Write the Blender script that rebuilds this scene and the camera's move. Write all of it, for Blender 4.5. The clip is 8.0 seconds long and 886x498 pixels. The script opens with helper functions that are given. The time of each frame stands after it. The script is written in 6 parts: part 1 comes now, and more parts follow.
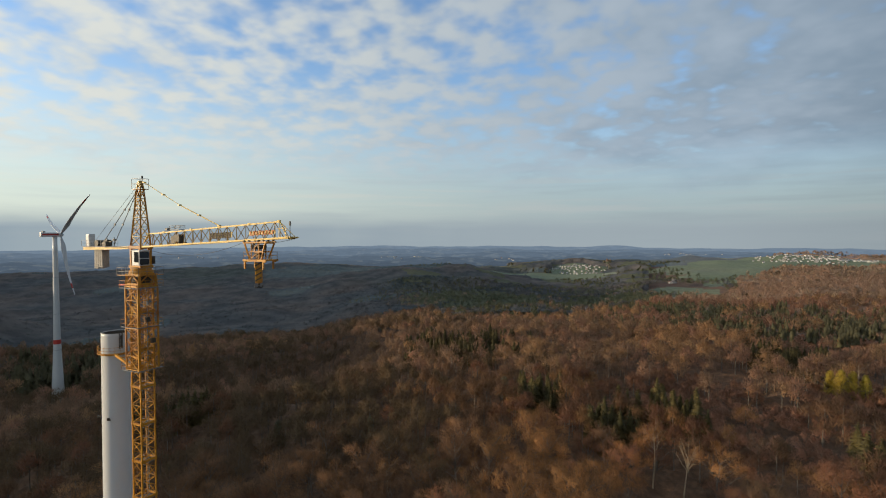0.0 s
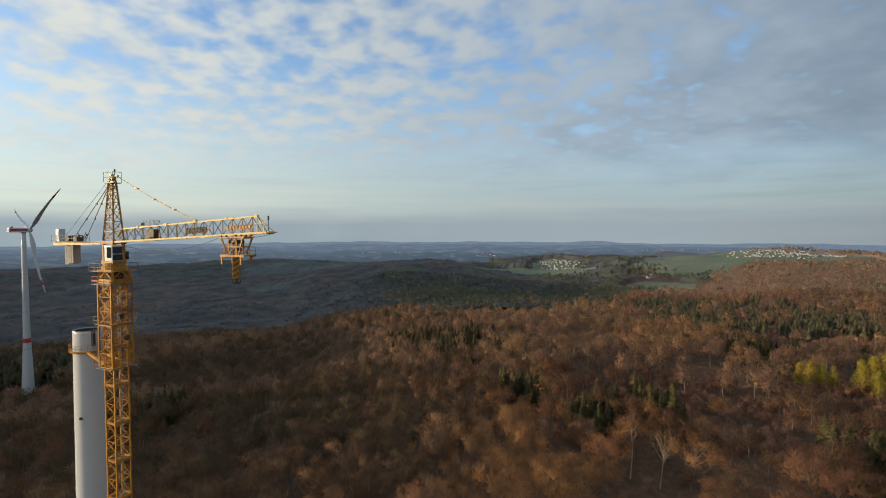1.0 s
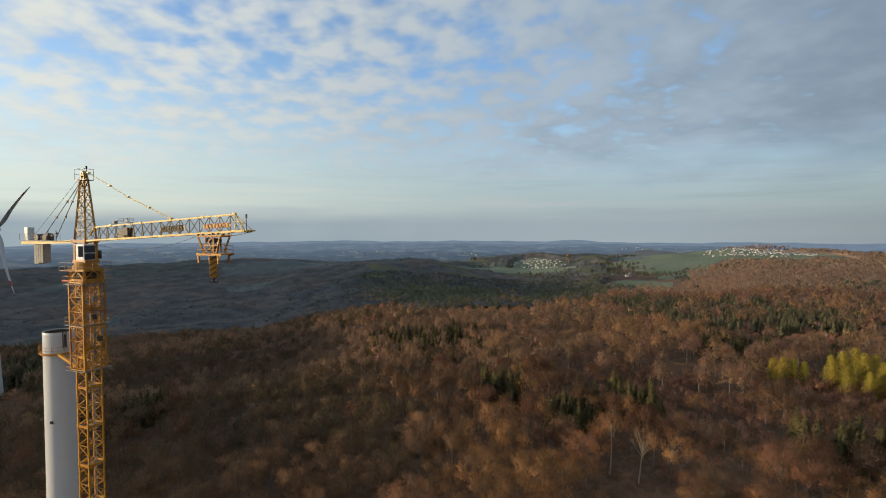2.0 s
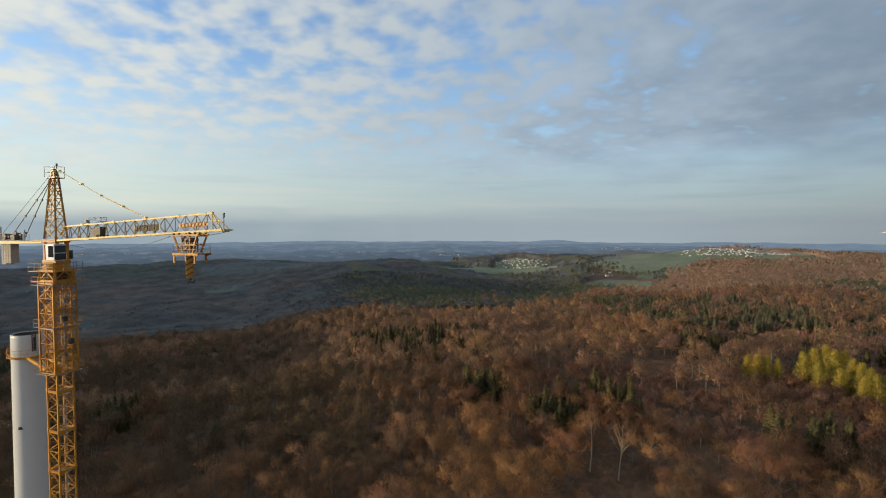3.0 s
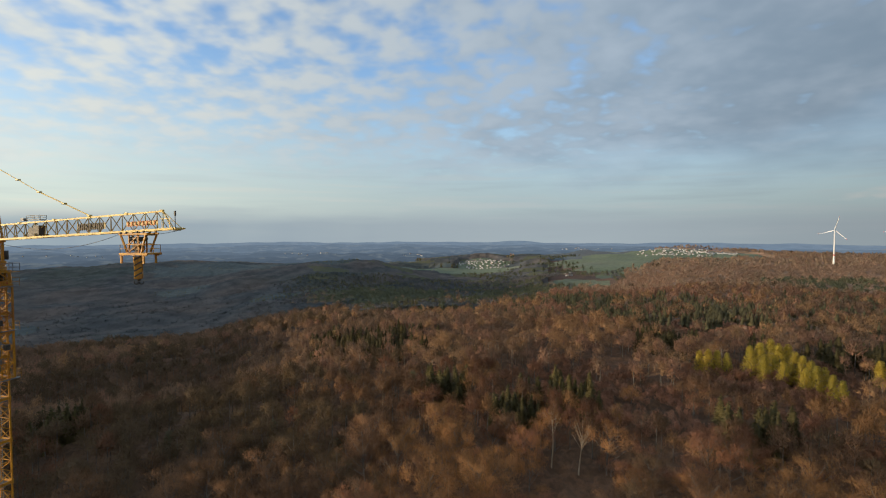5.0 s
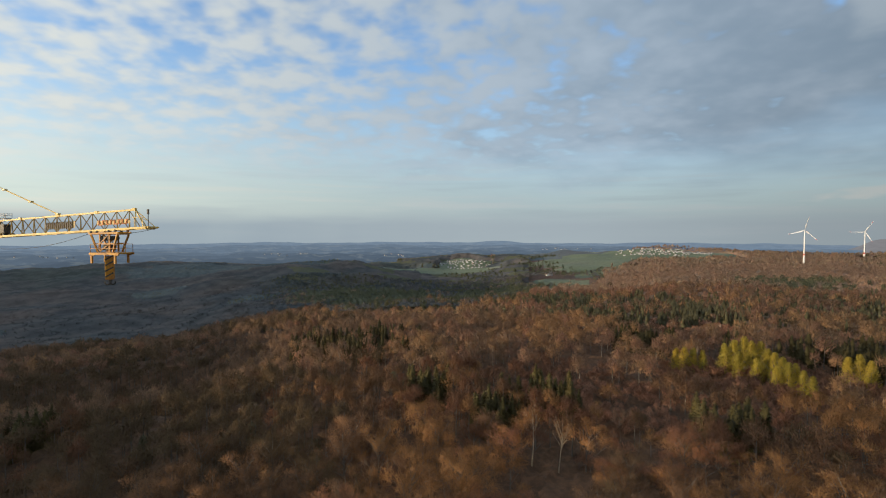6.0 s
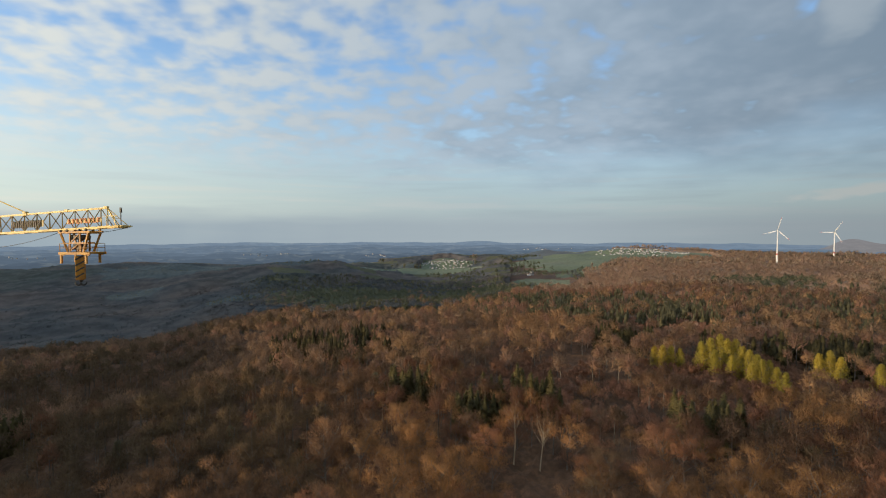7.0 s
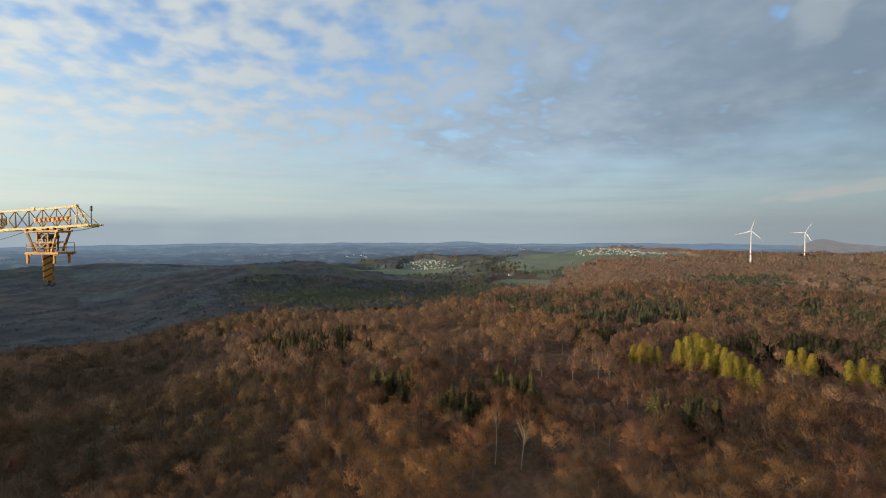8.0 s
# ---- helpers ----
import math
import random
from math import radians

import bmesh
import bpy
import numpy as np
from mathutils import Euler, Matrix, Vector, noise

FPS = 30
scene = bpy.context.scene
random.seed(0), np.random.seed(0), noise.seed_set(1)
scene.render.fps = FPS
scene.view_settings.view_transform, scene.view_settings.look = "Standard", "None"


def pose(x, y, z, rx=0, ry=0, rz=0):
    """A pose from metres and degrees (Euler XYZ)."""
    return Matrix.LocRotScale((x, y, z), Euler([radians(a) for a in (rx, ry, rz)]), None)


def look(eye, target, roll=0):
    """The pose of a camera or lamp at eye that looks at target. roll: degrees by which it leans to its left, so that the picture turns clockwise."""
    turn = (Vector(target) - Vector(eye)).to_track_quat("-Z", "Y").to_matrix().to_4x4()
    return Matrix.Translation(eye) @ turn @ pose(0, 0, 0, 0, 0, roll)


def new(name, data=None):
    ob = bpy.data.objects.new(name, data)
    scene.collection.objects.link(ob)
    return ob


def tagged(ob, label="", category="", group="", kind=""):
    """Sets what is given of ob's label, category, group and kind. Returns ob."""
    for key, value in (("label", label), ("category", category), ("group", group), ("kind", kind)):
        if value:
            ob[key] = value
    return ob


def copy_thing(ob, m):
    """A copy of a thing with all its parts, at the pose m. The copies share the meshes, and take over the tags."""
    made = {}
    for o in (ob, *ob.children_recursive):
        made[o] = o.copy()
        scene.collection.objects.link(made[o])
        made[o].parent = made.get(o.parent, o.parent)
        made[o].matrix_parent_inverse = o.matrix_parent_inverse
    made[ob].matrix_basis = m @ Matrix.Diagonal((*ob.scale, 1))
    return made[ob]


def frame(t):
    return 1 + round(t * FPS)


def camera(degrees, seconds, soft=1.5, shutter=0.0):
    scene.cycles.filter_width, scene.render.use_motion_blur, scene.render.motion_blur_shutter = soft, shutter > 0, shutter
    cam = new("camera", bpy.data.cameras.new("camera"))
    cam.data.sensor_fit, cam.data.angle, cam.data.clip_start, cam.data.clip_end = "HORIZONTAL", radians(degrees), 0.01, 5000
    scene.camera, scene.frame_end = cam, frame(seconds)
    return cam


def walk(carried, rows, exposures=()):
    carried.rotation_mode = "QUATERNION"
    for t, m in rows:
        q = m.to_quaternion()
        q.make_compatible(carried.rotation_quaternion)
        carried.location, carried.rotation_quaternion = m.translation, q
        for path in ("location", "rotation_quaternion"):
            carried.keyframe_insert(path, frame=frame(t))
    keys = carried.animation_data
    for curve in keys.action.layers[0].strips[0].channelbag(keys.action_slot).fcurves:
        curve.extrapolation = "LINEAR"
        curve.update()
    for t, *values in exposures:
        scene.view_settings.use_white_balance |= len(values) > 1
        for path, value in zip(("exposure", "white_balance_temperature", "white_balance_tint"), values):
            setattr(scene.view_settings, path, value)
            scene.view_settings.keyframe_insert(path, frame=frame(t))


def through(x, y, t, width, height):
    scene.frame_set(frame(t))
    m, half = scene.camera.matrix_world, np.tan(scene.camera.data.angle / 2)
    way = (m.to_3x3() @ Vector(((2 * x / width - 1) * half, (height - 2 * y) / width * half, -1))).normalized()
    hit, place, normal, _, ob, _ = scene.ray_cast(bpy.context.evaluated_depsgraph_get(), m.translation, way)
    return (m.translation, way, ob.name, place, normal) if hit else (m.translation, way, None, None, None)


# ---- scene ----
EYE = 112.0          # metres of the starting eye above the nearest wood's ground
cam = camera(84.18, 8.0, soft=1.1)
PATH = [
    (0.0, pose(0.000, 0.000, -0.000, 88.392, 0, 0.000)),
    (0.5, pose(0.066, -0.011, -0.052, 88.155, 0, -1.052)),
    (1.0, pose(0.131, -0.012, -0.105, 87.882, 0, -2.166)),
    (1.5, pose(0.197, -0.005, -0.159, 87.805, 0, -3.236)),
    (3.0, pose(0.397, 0.071, -0.331, 87.815, 0, -6.382)),
    (3.5, pose(0.465, 0.114, -0.391, 87.848, 0, -7.434)),
    (4.0, pose(0.532, 0.166, -0.453, 87.874, 0, -8.486)),
    (4.5, pose(0.600, 0.227, -0.516, 87.896, 0, -9.546)),
    (6.0, pose(0.805, 0.464, -0.714, 87.932, 0, -12.851)),
    (6.5, pose(0.874, 0.561, -0.783, 87.943, 0, -13.884)),
    (7.0, pose(0.943, 0.667, -0.853, 87.955, 0, -14.956)),
    (7.5, pose(1.013, 0.782, -0.925, 87.958, 0, -16.023)),
    (8.0, pose(1.082, 0.905, -0.998, 88.000, 0, -17.119)),
]
walk(cam, [(t, Matrix.Translation((0, 0, EYE)) @ m) for t, m in PATH], [(0.0, -0.12), (2.0, -0.07), (4.0, -0.03), (6.0, -0.01), (8.0, 0.02)])

# ---- light ----
SUN_AZ, SUN_EL = -97.0, 10.0     # degrees to the right of the first view, and above the horizon
a, e = radians(SUN_AZ), radians(SUN_EL)
SUN_DIR = Vector((math.sin(a) * math.cos(e), math.cos(a) * math.cos(e), math.sin(e)))
sun_data = bpy.data.lights.new("sun", "SUN")
sun_data.energy, sun_data.angle, sun_data.color = 5.0, radians(0.6), (1.0, 0.775, 0.50)
sun = new("sun", sun_data)
sun.matrix_world = look(SUN_DIR * 900, (0, 0, 0))


class Nodes:
    """Short hand for building a node tree."""

    def __init__(self, tree):
        self.tree = tree
        tree.nodes.clear()

    def add(self, kind):
        return self.tree.nodes.new("ShaderNode" + kind)

    def link(self, a, b):
        self.tree.links.new(a, b)

    def put(self, socket, v):
        if hasattr(v, "is_output"):
            self.tree.links.new(v, socket)
        else:
            socket.default_value = v

    def math(self, op, x, y=0.0, clamp=False):
        n = self.add("Math")
        n.operation, n.use_clamp = op, clamp
        self.put(n.inputs[0], x)
        self.put(n.inputs[1], y)
        return n.outputs[0]

    def vec(self, op, x, y=(0, 0, 0)):
        n = self.add("VectorMath")
        n.operation = op
        self.put(n.inputs[0], x)
        self.put(n.inputs[1], y)
        return n.outputs[0]

    def mix(self, f, x, y, blend="MIX"):
        n = self.add("MixRGB")
        n.blend_type = blend
        self.put(n.inputs[0], f)
        self.put(n.inputs[1], x)
        self.put(n.inputs[2], y)
        return n.outputs[0]

    def noise(self, v, scale, detail=3.0, rough=0.55, dist=0.0):
        n = self.add("TexNoise")
        if v is not None:
            self.link(v, n.inputs["Vector"])
        n.inputs["Scale"].default_value = scale
        n.inputs["Detail"].default_value = detail
        n.inputs["Roughness"].default_value = rough
        n.inputs["Distortion"].default_value = dist
        return n.outputs["Fac"]

    def ramp(self, f, lo, hi, a=0.0, b=1.0):
        n = self.add("MapRange")
        n.interpolation_type = "SMOOTHSTEP"
        self.put(n.inputs[0], f)
        n.inputs[1].default_value, n.inputs[2].default_value = lo, hi
        n.inputs[3].default_value, n.inputs[4].default_value = a, b
        return n.outputs[0]


def rgb(r, g, b):
    return (r, g, b, 1.0)


world = bpy.data.worlds.new("sky")
scene.world = world
world.use_nodes = True
N = Nodes(world.node_tree)
way = N.add("TexCoord").outputs["Generated"]
xyz = N.add("SeparateXYZ")
N.link(way, xyz.inputs[0])
up = N.math("MAXIMUM", xyz.outputs[2], 0.012)
flat = N.add("CombineXYZ")
N.link(xyz.outputs[0], flat.inputs[0])
N.link(xyz.outputs[1], flat.inputs[1])
N.link(up, flat.inputs[2])
sky = N.add("TexSky")
sky.sky_type, sky.sun_disc, sky.sun_elevation, sky.sun_rotation = "NISHITA", False, e, a
sky.air_density, sky.dust_density, sky.ozone_density, sky.altitude = 1.0, 1.2, 1.6, 400
N.link(flat.outputs[0], sky.inputs["Vector"])
# a sheet of broken altocumulus: the sky's directions laid out on a plane overhead
lift = N.math("ADD", up, 0.24)
sheet = N.add("CombineXYZ")
N.link(N.math("DIVIDE", xyz.outputs[0], lift), sheet.inputs[0])
N.link(N.math("DIVIDE", xyz.outputs[1], lift), sheet.inputs[1])
turned = N.add("Mapping")
N.link(sheet.outputs[0], turned.inputs[0])
turned.inputs["Rotation"].default_value = (0, 0, radians(20))
turned.inputs["Scale"].default_value = (1.0, 1.0, 1.0)
puffs = N.noise(turned.outputs[0], 8.6, 2.6, 0.48, 0.1)
banks = N.noise(turned.outputs[0], 1.9, 2.0, 0.5)
veil = N.noise(turned.outputs[0], 3.0, 3.0, 0.5, 0.2)
bearing = N.math("ARCTAN2", xyz.outputs[0], xyz.outputs[1])


def oval(az, el, wide, high, tilt=0.0):
    """1 in the middle of a soft oval of sky, 0 outside it; degrees, and the rise over its width."""
    dx = N.math("SUBTRACT", bearing, radians(az))
    dz = N.math("SUBTRACT", N.math("SUBTRACT", xyz.outputs[2], math.sin(radians(el))), N.math("MULTIPLY", dx, tilt))
    dx, dz = N.math("DIVIDE", dx, radians(wide)), N.math("DIVIDE", dz, radians(high))
    far = N.math("ADD", N.math("MULTIPLY", dx, dx), N.math("MULTIPLY", dz, dz))
    return N.ramp(N.math("ADD", far, N.math("MULTIPLY", N.math("SUBTRACT", puffs, 0.5), 1.6)), 0.1, 1.0, 1.0, 0.0)


# towards the right of the first view the sheet closes into a grey layer
side = N.math("ADD", N.math("MULTIPLY", xyz.outputs[0], 0.80), N.math("MULTIPLY", xyz.outputs[1], -0.28))
closed = N.ramp(side, -0.34, 0.62)
cover = N.math("ADD", N.math("MULTIPLY", puffs, 1.15), N.math("MULTIPLY", banks, 0.30))
cover = N.math("ADD", cover, N.math("MULTIPLY", closed, 0.40))
# a gap and the bright rim of a thicker cloud high on the right
gap, rim = oval(49.5, 19.3, 6.5, 1.5, 0.22), oval(54.6, 19.8, 3.2, 3.4, 0.5)
cover = N.math("SUBTRACT", cover, N.math("MULTIPLY", gap, 0.22))
cover = N.math("ADD", cover, N.math("MULTIPLY", rim, 0.4))
amount = N.ramp(cover, 0.47, 0.93)
# the sheet ends some way over the horizon
amount = N.math("MULTIPLY", amount, N.ramp(N.math("ADD", up, N.math("MULTIPLY", N.math("SUBTRACT", banks, 0.5), 0.14)), 0.055, 0.20, 0.0, 0.96))
toward_sun = N.add("VectorMath")
toward_sun.operation = "DOT_PRODUCT"
N.link(way, toward_sun.inputs[0])
toward_sun.inputs[1].default_value = SUN_DIR
lit = N.ramp(toward_sun.outputs["Value"], -0.55, 0.75)
bright = N.mix(lit, rgb(3.3, 4.0, 4.75), rgb(7.0, 7.1, 6.5))
grey = N.mix(lit, rgb(2.25, 2.95, 3.7), rgb(4.7, 5.4, 6.0))
thick = N.ramp(N.math("SUBTRACT", N.math("ADD", N.math("MULTIPLY", veil, 0.75), N.math("MULTIPLY", closed, 0.26)), N.math("MULTIPLY", puffs, 0.5)), 0.0, 0.5)
cloud = N.mix(thick, bright, grey)
cloud = N.mix(N.math("MULTIPLY", rim, 0.5), cloud, rgb(4.6, 5.2, 5.6))
blue = N.mix(1.0, sky.outputs[0], rgb(1.9, 2.15, 2.5), "MULTIPLY")
# pale haze over the horizon, creamier towards the sun
haze = N.mix(lit, rgb(3.1, 3.8, 4.15), rgb(6.2, 6.8, 6.1))
hazy = N.ramp(up, 0.0, 0.36, 0.95, 0.0)
blue = N.mix(hazy, blue, haze)
layers = N.add("Mapping")
N.link(way, layers.inputs[0])
layers.inputs["Scale"].default_value = (2.2, 2.2, 34.0)
band = N.noise(layers.outputs[0], 1.6, 3.0, 0.5)
low = N.ramp(up, 0.03, 0.22, 1.0, 0.0)
blue = N.mix(N.math("MULTIPLY", low, N.ramp(band, 0.50, 0.74, 0.0, 0.32)), blue, N.mix(lit, rgb(2.5, 3.0, 3.4), rgb(4.4, 4.9, 5.2)))
blue = N.mix(N.math("MULTIPLY", low, N.ramp(band, 0.50, 0.32, 0.0, 0.55)), blue, N.mix(lit, rgb(4.0, 4.4, 4.5), rgb(7.0, 7.0, 6.0)))
# a thin streak of ice cloud low on the right
streak = N.math("MULTIPLY", oval(57.0, 3.9, 8.5, 0.7, 0.13), 0.85)
# a dull bank of mist lies on the horizon itself
bank = N.mix(lit, rgb(3.0, 3.5, 3.85), rgb(1.55, 2.25, 3.15))
dull = N.ramp(N.math("ADD", up, N.math("MULTIPLY", N.math("SUBTRACT", banks, 0.5), 0.02)), -0.005, 0.052, 0.95, 0.0)
total = N.mix(dull, N.mix(amount, blue, cloud), bank)
total = N.mix(streak, total, rgb(4.7, 5.0, 4.9))
# away from the sun the whole sky dulls
total = N.mix(1.0, total, N.ramp(side, 0.08, 0.58, 1.0, 0.74), "MULTIPLY")
ground_glow = N.add("Background")
N.link(total, ground_glow.inputs[0])
ground_glow.inputs[1].default_value = 0.12
outw = N.add("OutputWorld")
N.link(ground_glow.outputs[0], outw.inputs[0])

# ---- materials ----


def material(name, colours, scale=1.0, rough=0.8, metal=0.0, bump=0.0, bump_scale=None, fine=None, coords="Object", grain=0.2, vary=0.0, island=0.0, through=0.0, relief=1.0):
    """A surface that wanders between two or three colours at two scales, with a fine relief."""
    m = bpy.data.materials.new(name)
    m.use_nodes = True
    n = Nodes(m.node_tree)
    pos = n.add("NewGeometry").outputs["Position"] if coords == "World" else n.add("TexCoord").outputs["Object"]
    f1 = n.ramp(n.noise(pos, scale, 4.0), 0.34, 0.66)
    col = n.mix(f1, rgb(*colours[0]), rgb(*colours[1]))
    if len(colours) > 2:
        f2 = n.ramp(n.noise(pos, scale * 0.23, 3.0), 0.48, 0.68)
        col = n.mix(f2, col, rgb(*colours[2]))
    f3 = n.noise(pos, fine or scale * 9, 3.0)
    shade = n.ramp(f3, 0.25, 0.75, 1 - grain, 1 + grain)
    if vary:
        r = n.add("ObjectInfo").outputs["Random"]
        shade = n.math("MULTIPLY", shade, n.ramp(r, 0.0, 1.0, 1 - vary, 1 + vary))
    if island:
        r = n.add("NewGeometry").outputs["Random Per Island"]
        shade = n.math("MULTIPLY", shade, n.ramp(r, 0.0, 1.0, 1 - island, 1 + island))
    col = n.mix(1.0, col, shade, "MULTIPLY")
    b = n.add("BsdfPrincipled")
    n.link(col, b.inputs["Base Color"])
    b.inputs["Roughness"].default_value = rough
    b.inputs["Metallic"].default_value = metal
    if bump:
        k = n.add("Bump")
        k.inputs["Strength"].default_value = bump
        k.inputs["Distance"].default_value = relief
        n.link(n.noise(pos, bump_scale or scale * 6, 4.0), k.inputs["Height"])
        n.link(k.outputs[0], b.inputs["Normal"])
    o = n.add("OutputMaterial")
    last = b.outputs[0]
    if through:
        # thin sprays let some light through
        t = n.add("BsdfTranslucent")
        n.link(col, t.inputs[0])
        both = n.add("MixShader")
        both.inputs[0].default_value = through
        n.link(last, both.inputs[1])
        n.link(t.outputs[0], both.inputs[2])
        last = both.outputs[0]
    n.link(last, o.inputs[0])
    return m


FLOOR = material("leaf_litter", [(0.120, 0.068, 0.042), (0.088, 0.054, 0.036), (0.132, 0.066, 0.042)], 0.03, 0.95, bump=0.6, bump_scale=0.5, fine=0.35, coords="World")
# Wooded ground beyond 2200 m: blue haze put into the base colours.
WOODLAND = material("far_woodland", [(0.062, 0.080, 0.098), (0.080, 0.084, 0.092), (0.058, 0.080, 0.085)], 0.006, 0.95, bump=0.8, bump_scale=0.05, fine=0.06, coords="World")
MEADOW = material("meadow_grass", [(0.100, 0.130, 0.074), (0.115, 0.142, 0.082), (0.112, 0.128, 0.080)], 0.008, 0.9, fine=0.08, coords="World")
PALE = material("pale_field", [(0.20, 0.20, 0.15), (0.15, 0.18, 0.10), (0.22, 0.19, 0.15)], 0.006, 0.9, fine=0.06, coords="World")
BARK = material("grey_bark", [(0.17, 0.145, 0.12), (0.11, 0.095, 0.08), (0.22, 0.19, 0.155)], 0.6, 0.9, bump=0.5, coords="World")
PALE_BARK = material("pale_bark", [(0.36, 0.29, 0.20), (0.27, 0.215, 0.15), (0.42, 0.34, 0.24)], 0.8, 0.85, bump=0.4, coords="World")
TWIGS = {
    "russet": material("russet_twigs", [(0.301, 0.136, 0.072), (0.250, 0.128, 0.071), (0.323, 0.148, 0.085)], 0.075, 0.85, fine=0.5, coords="World", vary=0.25, island=0.10, through=0.5),
    "brown": material("brown_twigs", [(0.265, 0.146, 0.076), (0.212, 0.122, 0.069), (0.306, 0.163, 0.076)], 0.075, 0.85, fine=0.5, coords="World", vary=0.25, island=0.10, through=0.5),
    "ochre": material("ochre_twigs", [(0.358, 0.189, 0.075), (0.294, 0.159, 0.069), (0.394, 0.192, 0.072)], 0.075, 0.85, fine=0.5, coords="World", vary=0.25, island=0.10, through=0.5),
    "olive": material("olive_buds", [(0.147, 0.100, 0.053), (0.124, 0.082, 0.044), (0.163, 0.100, 0.055)], 0.075, 0.85, fine=0.5, coords="World", vary=0.25, island=0.10, through=0.5),
    "young": material("young_beech_leaf", [(0.389, 0.198, 0.122), (0.321, 0.176, 0.112), (0.436, 0.224, 0.132)], 0.06, 0.85, fine=0.5, coords="World", vary=0.2, island=0.10, through=0.5),
    "spruce": material("spruce_needles", [(0.096, 0.080, 0.027), (0.077, 0.066, 0.024), (0.113, 0.090, 0.029)], 0.05, 0.8, fine=0.6, coords="World", vary=0.25, island=0.10, through=0.4),
    "larch": material("yellow_green_leaf", [(0.47, 0.375, 0.06), (0.39, 0.33, 0.055), (0.51, 0.385, 0.06)], 0.12, 0.7, fine=0.8, coords="World", vary=0.12, island=0.10, through=0.5),
    # Far bare woods: aerial haze put into paler, greyer base colours.
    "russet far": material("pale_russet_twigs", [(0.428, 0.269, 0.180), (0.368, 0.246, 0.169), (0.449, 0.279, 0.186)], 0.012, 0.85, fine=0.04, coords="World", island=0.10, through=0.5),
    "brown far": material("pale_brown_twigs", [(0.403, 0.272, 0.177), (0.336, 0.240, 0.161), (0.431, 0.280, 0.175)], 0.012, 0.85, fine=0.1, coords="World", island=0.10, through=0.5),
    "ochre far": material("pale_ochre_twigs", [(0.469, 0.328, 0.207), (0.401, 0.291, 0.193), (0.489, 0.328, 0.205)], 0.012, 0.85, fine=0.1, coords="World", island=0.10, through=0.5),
    "brush": material("red_brown_brush", [(0.132, 0.070, 0.035), (0.102, 0.058, 0.031), (0.148, 0.070, 0.036)], 0.03, 0.95, fine=0.3, coords="World", grain=0.35, bump=0.8, bump_scale=0.9, relief=1.0),
    "thicket": material("brown_undergrowth", [(0.248, 0.164, 0.104), (0.202, 0.138, 0.092), (0.266, 0.171, 0.104)], 0.012, 0.9, fine=0.05, coords="World", grain=0.3, bump=0.4, bump_scale=0.2, relief=2.0),
    "russet thicket": material("russet_undergrowth", [(0.279, 0.165, 0.102), (0.226, 0.143, 0.095), (0.296, 0.170, 0.103)], 0.012, 0.9, fine=0.05, coords="World", grain=0.3, bump=0.4, bump_scale=0.2, relief=2.0),
    # Middle-distance woods, with some of the haze put into their base colours.
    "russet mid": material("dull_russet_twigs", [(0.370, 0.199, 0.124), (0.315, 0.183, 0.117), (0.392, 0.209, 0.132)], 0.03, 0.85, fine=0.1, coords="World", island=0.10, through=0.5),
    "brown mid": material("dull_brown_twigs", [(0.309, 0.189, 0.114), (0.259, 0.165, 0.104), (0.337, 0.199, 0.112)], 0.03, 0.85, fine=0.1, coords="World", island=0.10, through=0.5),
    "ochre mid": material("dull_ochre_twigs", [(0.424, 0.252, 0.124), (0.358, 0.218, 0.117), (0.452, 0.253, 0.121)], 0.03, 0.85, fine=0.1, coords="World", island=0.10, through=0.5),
    # Valley woods: distance haze put into dull, bluish-grey base colours.
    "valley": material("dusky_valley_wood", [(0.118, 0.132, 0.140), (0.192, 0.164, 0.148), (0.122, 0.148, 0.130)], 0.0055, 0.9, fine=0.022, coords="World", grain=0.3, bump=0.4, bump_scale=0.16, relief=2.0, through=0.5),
    # Dark spruce tops across the valley, the haze's blue put into them.
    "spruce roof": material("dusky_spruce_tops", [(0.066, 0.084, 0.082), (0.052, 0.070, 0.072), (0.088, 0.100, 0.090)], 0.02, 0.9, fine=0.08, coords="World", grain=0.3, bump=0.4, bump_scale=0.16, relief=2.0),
    # Spruces beyond 520 m: lightened needles, haze mixed into the base colour.
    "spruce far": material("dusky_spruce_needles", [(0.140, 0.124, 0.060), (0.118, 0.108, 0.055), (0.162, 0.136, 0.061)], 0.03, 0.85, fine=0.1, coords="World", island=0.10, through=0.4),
    "green": material("spring_green_leaf", [(0.170, 0.180, 0.100), (0.142, 0.152, 0.092), (0.20, 0.192, 0.105)], 0.05, 0.8, fine=0.5, coords="World", vary=0.2, island=0.10, through=0.5),
}
YELLOW = material("crane_yellow_paint", [(0.51, 0.240, 0.008), (0.39, 0.165, 0.009), (0.25, 0.092, 0.013)], 0.7, 0.45, fine=5.0, bump=0.05, vary=0.06)
CREAM = material("pale_yellow_paint", [(0.70, 0.49, 0.14), (0.62, 0.42, 0.10), (0.52, 0.33, 0.07)], 0.5, 0.45, fine=5.0, bump=0.05, vary=0.06)
# Lattice bars in a darker, browner tone than the jib's chords.
LACING = material("weathered_jib_paint", [(0.46, 0.29, 0.075), (0.38, 0.225, 0.055), (0.52, 0.33, 0.08)], 0.7, 0.5, fine=5.0, bump=0.05)
STEEL = material("galvanised_steel", [(0.20, 0.20, 0.20), (0.15, 0.15, 0.15)], 2.0, 0.6, 0.3, fine=12.0)
DARK = material("dark_grease_steel", [(0.045, 0.042, 0.038), (0.075, 0.065, 0.05)], 2.0, 0.55, 0.3)
